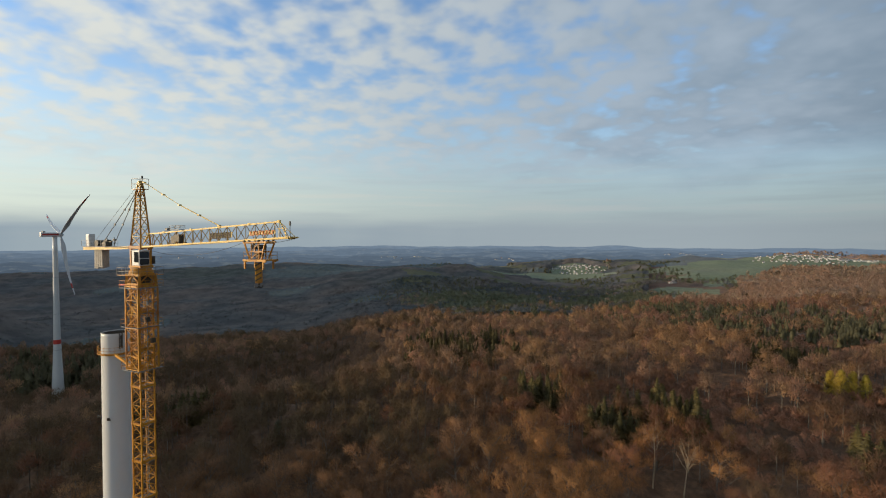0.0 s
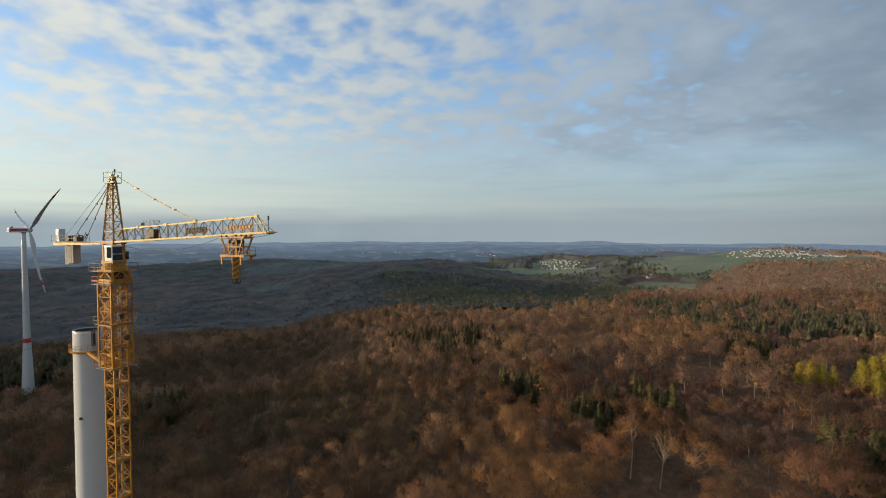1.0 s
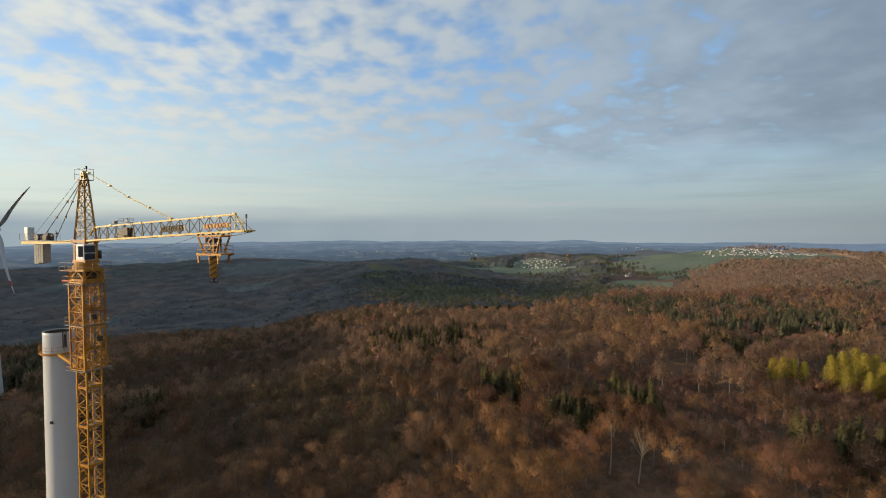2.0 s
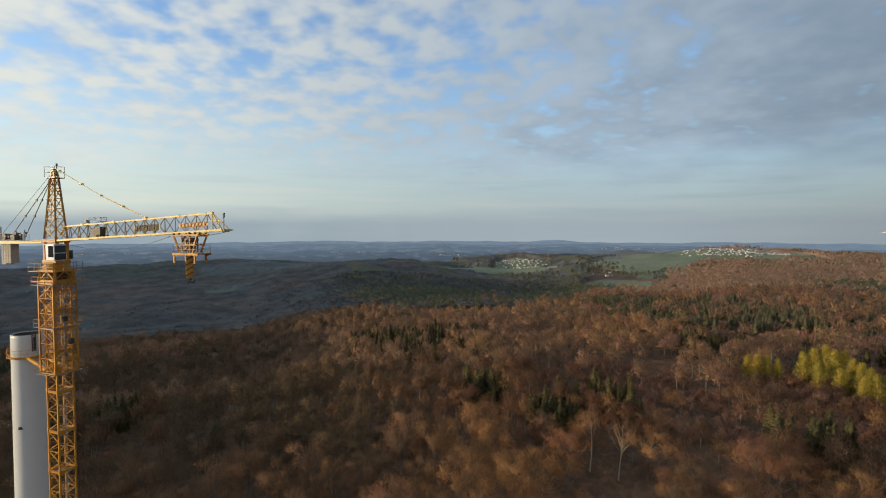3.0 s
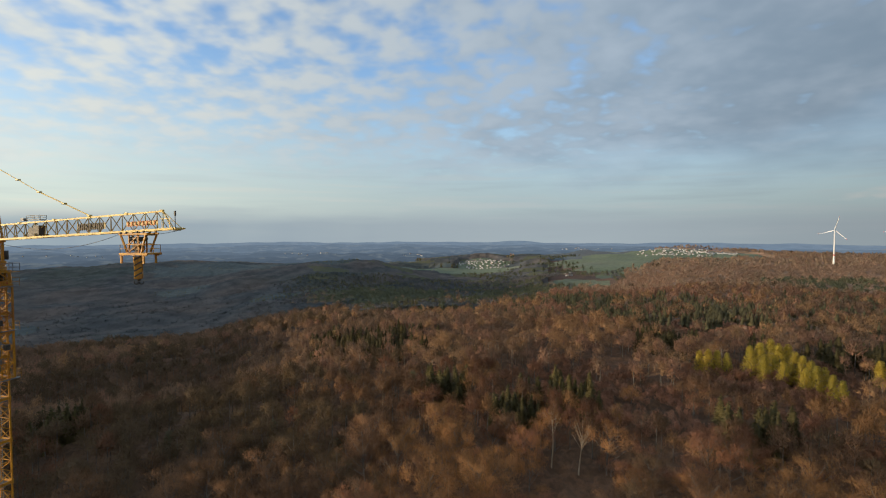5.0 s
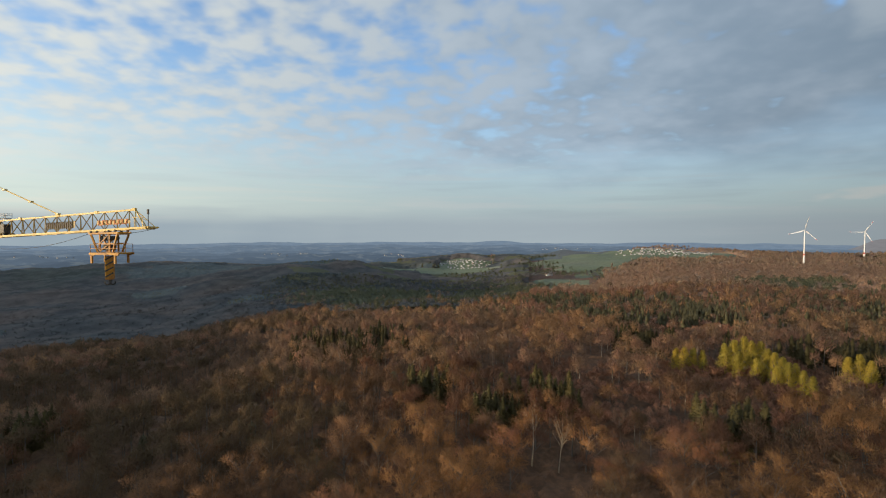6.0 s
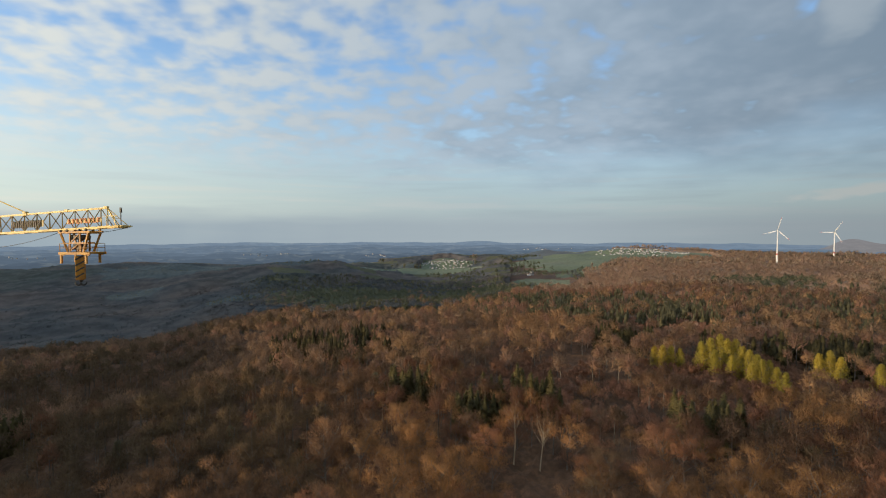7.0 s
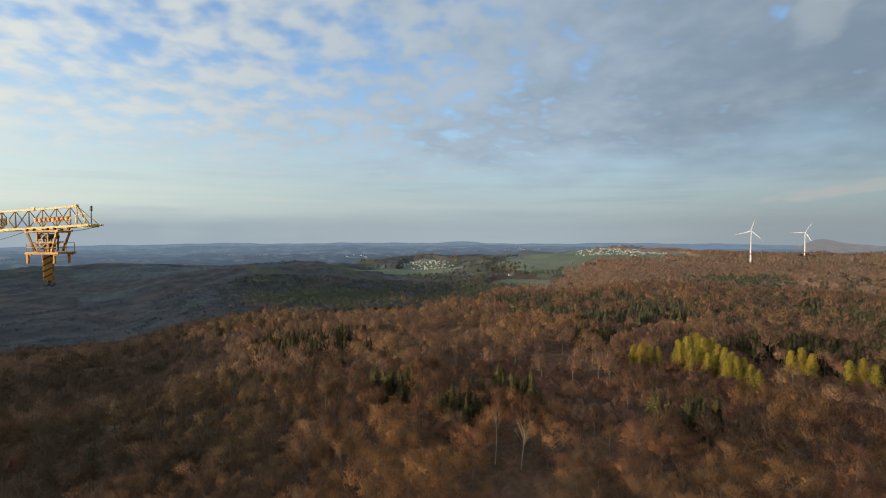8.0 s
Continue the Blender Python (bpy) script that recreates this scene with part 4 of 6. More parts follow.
railing(bm, [c(5.3, -0.35, 0.68), c(6.8, -0.35, 0.72), c(6.8, 0.35, 0.72), c(5.3, 0.35, 0.68)], 0.45, w=0.04)
box(bm, c(4.3, -0.2, 0.5), c(4.7, 0.2, 0.8), 0.04)
part("service_deck", bm, STEEL, crane)
# lettering boards: plain bars on pale boards
for s0, s1, low, high in ((11.4, 14.6, 0.38, 0.94), (16.9, 20.3, 0.45, 0.84)):
    bm = bmesh.new()
    q = [c(s0, -WB + 0.19, low_chord(s0) + low), c(s1, -WB + 0.19, low_chord(s1) + low), c(s1, -WB + 0.19, low_chord(s1) + high), c(s0, -WB + 0.19, low_chord(s0) + high)]
    v = [bm.verts.new(p + Vector((0, dy, 0))) for dy in (0, 0.03) for p in q]
    for f in ((0, 1, 2, 3), (7, 6, 5, 4), (0, 4, 5, 1), (1, 5, 6, 2), (2, 6, 7, 3), (3, 7, 4, 0)):
        bm.faces.new([v[i] for i in f])
    part("sign_board", bm, BOARD, jib, "pale cream sign board on the jib")
bm = bmesh.new()
for k in range(7):
    s = 11.5 + k * 0.43
    z = low_chord(s) + 0.35
    for dx in (0.0, 0.2):
        box(bm, c(s + dx, -WB - 0.02 + 0.15, z), c(s + dx + 0.1, -WB + 0.02 + 0.15, z + 0.62))
    box(bm, c(s, -WB - 0.02 + 0.15, z + (0.5 if k % 2 else 0.25)), c(s + 0.3, -WB + 0.02 + 0.15, z + (0.62 if k % 2 else 0.37)))
part("lettering_bars", bm, LETTER, jib, "dark lettering shapes along the jib")
bm = bmesh.new()
for k in range(8):
    s = 17.1 + k * 0.4
    z = low_chord(s) + 0.42
    box(bm, c(s, -WB - 0.02 + 0.15, z), c(s + 0.1, -WB + 0.02 + 0.15, z + 0.45))
    box(bm, c(s, -WB - 0.02 + 0.15, z + (0.36 if k % 2 else 0.0)), c(s + 0.28, -WB + 0.02 + 0.15, z + (0.45 if k % 2 else 0.1)))
part("red_lettering_bars", bm, RED_LETTER, jib, "orange red lettering shapes near the jib's end")
# pendants
bm = bmesh.new()
rod(bm, c(0.75, 0, 6.0), c(6.5, 0, 3.28), 0.05)
rod(bm, c(6.5, 0, 3.28), c(12.35, 0, 1.0), 0.07)
part("jib_tie", bm, CREAM, crane, "pale jib tie bars")
for f in (0.0, 0.55, 1.0, 1.5, 2.0):
    bm = bmesh.new()
    m = c(0.75, 0, 6.0).lerp(c(6.5, 0, 3.28), f) if f < 1 else c(6.5, 0, 3.28).lerp(c(12.35, 0, 1.0), f - 1)
    box(bm, m - Vector((0.2, 0.2, 0.1)), m + Vector((0.2, 0.2, 0.1)), 0.03)
    part("tie_joint", bm, CREAM, crane, "pale tie bar joint")
for s, z in ((-4.7, -1.15), (-7.0, -1.15)):
    bm = bmesh.new()
    for y in (-0.04,):
        p, q = c(-0.35, y * 0.5, 5.2), c(s, y, z)
        rod(bm, p, q, 0.055)
        for f in (0.35, 0.62):
            m = p.lerp(q, f)
            box(bm, m - Vector((0.13, 0.1, 0.16)), m + Vector((0.13, 0.1, 0.16)), 0.03)
    part("counter_tie", bm, STEEL, crane, "steel counter-jib tie bars")
bm = bmesh.new()
rod(bm, c(-0.3, 0, 5.8), c(-8.6, 0, -0.9), 0.025)
part("hoist_rope", bm, ROPE, crane)
bm = bmesh.new()
pts = [c(1.8 + 13.7 * f, 0.0, -1.75 + 0.95 * f - 3.4 * f * (1 - f)) for f in [k / 12 for k in range(13)]]
for p, q in zip(pts, pts[1:]):
    rod(bm, p, q, 0.028, n=6)
part("power_cable", bm, ROPE, crane, "sagging dark cable under the jib")
bm = bmesh.new()
pts = [c(19.3 + 3.1 * f, 0.0, -0.75 + 0.45 * f - 0.3 * f * (1 - f)) for f in [k / 5 for k in range(6)]]
for p, q in zip(pts, pts[1:]):
    rod(bm, p, q, 0.028, n=6)
part("power_cable", bm, ROPE, crane, "sagging dark cable under the jib")

# counter-jib
bm = bmesh.new()
for y in (-0.5, 0.5):
    bar(bm, c(-0.9, y, -1.42), c(-9.75, y, -1.62), 0.18, 0.42)
for k in range(9):
    s = -1.2 - k * 1.05
    bar(bm, c(s, -0.5, -1.5), c(s, 0.5, -1.5), 0.14, 0.2)
counter = part("counter_jib", bm, CREAM, crane, "pale yellow counter-jib deck")
bm = bmesh.new()
box(bm, c(-9.75, -0.72, -1.38), c(-1.2, 0.72, -1.33))
part("deck_grating", bm, STEEL, counter)
bm = bmesh.new()
railing(bm, [c(-5.2, -0.72, -1.33), c(-9.75, -0.72, -1.33), c(-9.75, 0.72, -1.33), c(-5.2, 0.72, -1.33)], 0.95, closed=False, w=0.035)
part("guard_rail", bm, STEEL, counter)
bm = bmesh.new()
box(bm, c(-9.5, -0.4, -1.32), c(-8.85, 0.3, 0.15), 0.05)
cabinet = part("drive_cabinet", bm, WHITE, crane, "white drive cabinet on the counter-jib")
bm = bmesh.new()
box(bm, c(-9.42, -0.415, -1.15), c(-8.93, -0.395, 0.02), 0.0)
part("cabinet_door", bm, WHITE, cabinet)
bm = bmesh.new()
rod(bm, c(-7.3, -0.4, -0.95), c(-7.3, 0.4, -0.95), 0.45, n=20)
for y in (-0.7, 0.7):
    rod(bm, c(-7.3, y * 0.65 - 0.05, -0.95), c(-7.3, y * 0.65 + 0.05, -0.95), 0.5, n=20)
box(bm, c(-6.4, -0.4, -1.32), c(-5.7, 0.4, -0.75), 0.08)
rod(bm, c(-6.4, 0.1, -0.7), c(-5.7, 0.1, -0.7), 0.22, n=14)
part("hoist_winch", bm, DARK, crane, "dark hoist winch with drum and motor")
bm = bmesh.new()
for s, h in ((-4.6, 1.0), (-3.9, 0.8), (-3.3, 1.1)):
    rod(bm, c(s, -0.9, -1.3), c(s, -0.9, -1.3 + h), 0.05)
    box(bm, c(s - 0.15, -1.0, -1.3 + h * 0.6), c(s + 0.15, -0.8, -1.3 + h * 0.8), 0.02)
part("lamp_post", bm, DARK, crane, "short dark posts with floodlights")
for k in range(4):
    bm = bmesh.new()
    s0 = -7.85 + k * 0.38
    low = -4.0 if k < 2 else -3.85
    box(bm, c(s0, -0.42, low), c(s0 + 0.355, 0.42, -1.75), 0.04)
    part("counterweight_slab", bm, CONCRETE, crane)

# trolley and hook
bm = bmesh.new()
z0 = low_chord(17.5) - 0.32
for y in (-0.62, 0.62):
    bar(bm, c(16.3, y, z0 + 0.03), c(19.35, y, z0 + 0.1), 0.22, 0.22)
for s in (16.45, 17.2, 18.2, 19.15):
    bar(bm, c(s, -0.62, z0), c(s, 0.62, z0), 0.18)
trolley = part("trolley", bm, YELLOW, crane, "yellow jib trolley with a railed platform")
struts = [(c(s0, y, z0), c(s1, y * 0.8, -2.35), 0.17) for s0, s1 in ((16.45, 17.0), (19.15, 18.55)) for y in (-0.62, 0.62)]
struts += [(c(s, y, z0), c(s, y, -2.35), 0.13) for s in (17.2, 18.2) for y in (-0.45, 0.45)]
for y in (-0.45, 0.45):
    struts += [(c(16.85, y, -1.65), c(18.7, y, -1.6), 0.12), (c(17.2, y, -1.65), c(18.2, y, z0), 0.1), (c(17.2, y, -2.3), c(18.2, y, -1.62), 0.1)]
for p, q, w in struts:
    bm = bmesh.new()
    bar(bm, p, q, w)
    part("strut", bm, YELLOW, trolley)
bm = bmesh.new()
box(bm, c(17.4, -0.4, -2.2), c(18.05, 0.4, -1.72), 0.05)
part("drive_gear", bm, DARK, trolley, "dark gear housing inside the trolley")
for s in (16.55, 17.15, 18.35, 19.0):
    for y in (-0.66, 0.66):
        bm = bmesh.new()
        rod(bm, c(s, y - 0.07, low_chord(s) - 0.12), c(s, y + 0.07, low_chord(s) - 0.12), 0.14, n=14)
        part("trolley_wheel", bm, DARK, trolley, "dark running wheel", True)
bm = bmesh.new()
for s in (17.3, 17.72, 18.14):
    rod(bm, c(s, -0.45, -1.15), c(s, 0.45, -1.15), 0.28, n=18)
part("rope_sheave", bm, DARK, trolley, "dark rope pulleys", True)
bm = bmesh.new()
box(bm, c(16.5, -0.8, -2.52), c(19.4, -0.3, -2.40))
box(bm, c(16.5, 0.3, -2.52), c(19.4, 0.8, -2.40))
box(bm, c(16.5, -0.3, -2.52), c(16.95, 0.3, -2.40))
box(bm, c(18.5, -0.3, -2.52), c(19.4, 0.3, -2.40))
for y in (-0.8, 0.8):
    bar(bm, c(16.45, y, -2.5), c(19.45, y, -2.5), 0.14, 0.26)
platform = part("trolley_platform", bm, YELLOW, trolley)
bm = bmesh.new()
railing(bm, [c(16.55, -0.8, -2.4), c(19.35, -0.8, -2.4), c(19.35, 0.8, -2.4), c(16.55, 0.8, -2.4)], 0.95, w=0.045)
part("guard_rail", bm, YELLOW, platform)
for s in (16.55, 18.95):
    for y in (-0.68, 0.68):
        bm = bmesh.new()
        bar(bm, c(s, y, -2.45), c(s, y, -3.35), 0.19)
        bar(bm, c(s - 0.05, y, -2.62), c(s + 0.3, y, -2.62), 0.16)
        part("buffer_leg", bm, YELLOW, platform)
bm = bmesh.new()
for y in (-0.34, 0.34):
    box(bm, c(17.38, y - 0.07, -4.78), c(18.02, y + 0.07, -2.75), 0.08)
box(bm, c(17.38, -0.34, -4.6), c(17.47, 0.34, -2.8), 0.03)
for z in (-3.1, -4.25):
    rod(bm, c(17.7, -0.36, z), c(17.7, 0.36, z), 0.38, n=20)
hook_block = part("hook_block", bm, YELLOW, crane, "yellow hook block with dark warning stripes")
pivot = c(17.7, 0, 0)
hook_block.matrix_basis = Matrix.Translation(pivot) @ pose(0, 0, 0, 0, 0, 38) @ Matrix.Translation(-pivot)
bm = bmesh.new()
for k in range(4):
    z = -4.55 + k * 0.5
    bar(bm, c(17.4, -0.425, z), c(18.0, -0.425, z + 0.36), 0.02, 0.17)
    bar(bm, c(17.365, -0.36, z + 0.3), c(17.365, 0.36, z), 0.02, 0.17)
part("warning_stripe", bm, DARK, hook_block, "black diagonal warning stripes")
bm = bmesh.new()
for s in (17.45, 17.6, 17.8, 17.95):
    for y in (-0.12, 0.12):
        rod(bm, c(s, y, -3.0), c(s, y, -1.3), 0.025, n=6)
part("reeving", bm, ROPE, hook_block)
bm = bmesh.new()
rod(bm, c(17.7, 0, -4.6), c(17.7, 0, -4.98), 0.16, n=12)
for side in (-1, 1):
    prev = None
    for k in range(11):
        t = radians(180 + k * 21)
        p = c(17.7 + side * (0.19 + 0.19 * math.cos(t)), 0, -5.06 + 0.19 * math.sin(t))
        if prev is not None:
            rod(bm, prev, p, 0.12 - 0.006 * k, 0.12 - 0.006 * (k + 1), n=10)
        prev = p
part("hook", bm, DARK, hook_block, "dark steel double hook", True)

# ---- villages ----


def house_proto(name, w, l, h, roof_h, roof_mat, label):
    t = thing(name, Matrix.Translation((0, 0, -500)), label, "house", "village houses")
    bm = bmesh.new()
    x, y = w / 2, l / 2
    v = [bm.verts.new(p) for p in ((-x, -y, -2), (x, -y, -2), (x, y, -2), (-x, y, -2), (-x, -y, h), (x, -y, h), (x, y, h), (-x, y, h), (0, -y, h + roof_h), (0, y, h + roof_h))]
    for f in ((0, 1, 5, 8, 4), (2, 3, 7, 9, 6), (1, 2, 6, 5), (3, 0, 4, 7), (3, 2, 1, 0), (4, 8, 9, 7), (5, 6, 9, 8)):
        bm.faces.new([v[i] for i in f])
    part("wall", bm, PLASTER, t)
    bm = bmesh.new()
    for k in (-1, 1):
        a0, b0 = Vector((k * (x + 0.5), -y - 0.5, h - 0.3)), Vector((k * (x + 0.5), y + 0.5, h - 0.3))
        a1, b1 = Vector((0, -y - 0.5, h + roof_h + 0.15)), Vector((0, y + 0.5, h + roof_h + 0.15))
        q = [bm.verts.new(p + Vector((0, 0, dz))) for dz in (0, 0.3) for p in (a0, b0, b1, a1)]
        for f in ((0, 1, 2, 3), (7, 6, 5, 4), (0, 4, 5, 1), (1, 5, 6, 2), (2, 6, 7, 3), (3, 7, 4, 0)):
            bm.faces.new([q[i] for i in f])
    roof = part("roof", bm, roof_mat, t)
    bm = bmesh.new()
    box(bm, (0.8, 1.0, h + roof_h * 0.4), (1.5, 1.7, h + roof_h + 1.0))
    part("chimney", bm, CLAY, roof)
    return t


PROTO = [house_proto("house", 8.5, 11, 5.4, 3.6, CLAY, "small white village house with a brown tiled roof"),
         house_proto("house", 8, 10, 5.2, 3.8, SLATE, "small white village house with a dark slate roof"),
         house_proto("house", 9.5, 14, 5.8, 3.4, SLATE, "long white village house with a dark slate roof")]


def village(az, r, wide, deep, n, seed, thin=0.0, size=0.85):
    """Houses along a few winding lanes."""
    g = np.random.default_rng(seed)
    taken = []
    tries = 0
    while len(taken) < n and tries < 6000:
        tries += 1
        lane = g.integers(0, 5)
        u = g.uniform(-1, 1)
        v = (lane - 2) / 2.2 + 0.12 * math.sin(3 * u + lane) + g.normal(0, 0.11)
        if u * u + v * v * 0.8 > 1.1 or g.uniform() < thin * abs(u):
            continue
        rr = r + v * deep
        aa = az + math.degrees(u * wide / r)
        p = spot(aa, rr)
        if any((p.x - q.x) ** 2 + (p.y - q.y) ** 2 < 150 for q in taken):
            continue
        taken.append(p)
        turn = g.choice([-15, 10, 75, 100, 40]) + g.normal(0, 6)
        copy_thing(PROTO[g.integers(0, 3)], Matrix.Translation(p) @ pose(0, 0, 0, 0, 0, float(turn - aa)) @ Matrix.Diagonal((size, size, size, 1)))


village(15.3, 2285, 122, 120, 78, 5, 0.3, 0.6)
village(36.2, 2365, 160, 150, 120, 6, 0.2, 0.58)
village(39.6, 2370, 90, 55, 40, 16, 0.3, 0.58)
village(6.0, 2250, 60, 40, 9, 8)
village(24.5, 1560, 40, 30, 6, 14)
# ---- trees ----


def unit(v):
    return v / np.maximum(np.linalg.norm(v, axis=-1, keepdims=True), 1e-9)


def tube(points, radii, n):
    """Corners and triangles of a bent, tapered limb."""
    pts = np.array(points, float)
    verts, tris = [], []
    for i, p in enumerate(pts):
        d = unit(pts[min(i + 1, len(pts) - 1)] - pts[max(i - 1, 0)])
        s = unit(np.cross(d, (0.31, 0.95, 0.05)))
        o = np.cross(d, s)
        for k in range(n):
            t = 2 * np.pi * k / n
            verts.append(p + radii[i] * (np.cos(t) * s + np.sin(t) * o))
    for i in range(len(pts) - 1):
        for k in range(n):
            a, b = i * n + k, i * n + (k + 1) % n
            tris += [(a, b, b + n), (a, b + n, a + n)]
    return np.array(verts), np.array(tris)


def join(parts):
    vs, ts, n = [], [], 0
    for v, t in parts:
        vs.append(v)
        ts.append(t + n)
        n += len(v)
    return np.vstack(vs), np.vstack(ts)


def slivers(base, way, length, width, g, lean=None):
    """A thin three-cornered twig or leaf spray at each base."""
    s = unit(np.cross(way, g.normal(size=way.shape) if lean is None else unit(lean) + g.normal(0, 0.3, way.shape)))
    a = base - s * width[:, None] / 2
    b = base + s * width[:, None] / 2
    t = base + way * length[:, None]
    v = np.stack([a, b, t], 1).reshape(-1, 3)
    return v, np.arange(len(v)).reshape(-1, 3)


def soft(crown, lean):
    """Light a crown of sprays as the rounded mass that it makes: each spray leans out with its clump."""
    v, t = crown
    nrm = np.repeat(unit(lean), 3, axis=0)
    p = v[t]
    flip = (np.cross(p[:, 1] - p[:, 0], p[:, 2] - p[:, 0]) * nrm[t[:, 0]]).sum(1) < 0
    t = np.where(flip[:, None], t[:, ::-1], t)
    return v, t, nrm


def bare_tree(seed, height, spread, n_twigs, twig=(1.3, 2.6), width=(0.10, 0.24), sides=6, limbs=9, crown_from=0.35, forked=False, girth=0.014, limb=0.42):
    """Trunk with limbs, and a crown of fine twigs on their ends: two (corners, triangles) pairs."""
    g = np.random.default_rng(seed)
    lean = g.normal(0, 0.03, 2)
    top = height * (0.72 if not forked else 0.5)
    pts = [np.array([lean[0] * z + 0.25 * np.sin(z * 0.3 + seed), lean[1] * z + 0.2 * np.cos(z * 0.23 + seed), z]) for z in np.linspace(0, top, 6)]
    r0 = height * girth
    wood = [tube(pts, np.linspace(r0, r0 * 0.35, 6), sides)]
    ends = []
    for k in range(limbs):
        f = crown_from + (0.98 - crown_from) * (k + 0.5) / limbs
        z = top * f
        start = np.array([np.interp(z, [p[2] for p in pts], [p[0] for p in pts]), np.interp(z, [p[2] for p in pts], [p[1] for p in pts]), z])
        az = k * 2.4 + g.normal(0, 0.4)
        rise = 0.55 + 0.7 * f + g.normal(0, 0.12)
        reach = spread * (1.05 - 0.45 * max(0, f - 0.4) / 0.6) * g.uniform(0.75, 1.1)
        d = np.array([np.cos(az), np.sin(az), rise])
        mid = start + d * reach * 0.45
        end = start + np.array([np.cos(az) * reach, np.sin(az) * reach, min(rise * reach * 1.15, height - z - 0.5)])
        wood.append(tube([start, mid, end], [r0 * limb, r0 * limb * 0.6, r0 * 0.06], max(3, sides - 2)))
        ends.append((mid, end, reach))
        for j in range(4):
            q = mid + (end - mid) * g.uniform(0.0, 0.9)
            e2 = q + unit(np.array([np.cos(az + g.normal(0, 0.9)), np.sin(az + g.normal(0, 0.9)), g.uniform(0.3, 1.1)])) * reach * g.uniform(0.3, 0.55)
            e2[2] = min(e2[2], height - 0.3)
            wood.append(tube([q, e2], [r0 * 0.15, r0 * 0.03], 3))
            ends.append((q, e2, reach * 0.6))
    # twigs gather in clumps over the limbs' ends, under a domed outline
    n_cl = len(ends)
    cl = np.array([x[1] for x in ends])
    size = spread * g.uniform(0.20, 0.34, n_cl)
    pick = g.integers(0, n_cl, n_twigs)
    off = g.normal(size=(n_twigs, 3))
    off = unit(off) * g.uniform(0.15, 1.0, (n_twigs, 1)) ** 0.55
    base = cl[pick] * np.array([0.92, 0.92, 1]) + off * size[pick][:, None] * np.array([1, 1, 0.9])
    way = unit(off * 0.8 + np.array([0, 0, 0.75]) + g.normal(0, 0.5, (n_twigs, 3)))
    length = g.uniform(twig[0], twig[1], n_twigs)
    base[:, 2] -= np.maximum(0, base[:, 2] + way[:, 2] * length - height)
    lean = off * 0.5 + unit(base - np.array([0, 0, height * 0.6])) + g.normal(0, 0.1, off.shape)
    crown = slivers(base, way, length, g.uniform(width[0], width[1], n_twigs), g, lean)
    return join(wood), soft(crown, lean)


def dome_tree(seed, height, spread, n, twig, width, from_z=0.30, clumps=14):
    """A bare crown seen from some way off: clumps of fine twigs under a dome."""
    g = np.random.default_rng(seed)
    az = np.arange(clumps) * 2.4 + g.normal(0, 0.35, clumps)
    u = (np.arange(clumps) + 0.5) / clumps
    rad = np.sqrt(u) * spread * 0.80 * g.uniform(0.8, 1.1, clumps)
    dome = np.sqrt(np.clip(1 - (rad / (spread * 1.05)) ** 2, 0.05, 1))
    size = spread * g.uniform(0.26, 0.40, clumps)
    top = height * (from_z + (1 - from_z) * dome) * g.uniform(0.88, 1.0, clumps)
    cen = np.stack([np.cos(az) * rad, np.sin(az) * rad, top - size], 1)
    k = g.integers(0, clumps, n)
    off = unit(g.normal(size=(n, 3))) * g.uniform(0.1, 1.0, (n, 1)) ** 0.6
    base = cen[k] + off * size[k][:, None]
    base[:, 2] -= g.uniform(0, 0.25, n) ** 2 * height * 1.6
    way = unit(off * 0.8 + np.array([0, 0, 0.8]) + g.normal(0, 0.5, (n, 3)))
    lean = off * 0.45 + unit(base - np.array([0, 0, height * 0.55])) + g.normal(0, 0.08, off.shape)
    return soft(slivers(base, way, g.uniform(*twig, n), g.uniform(*width, n), g, lean), lean)


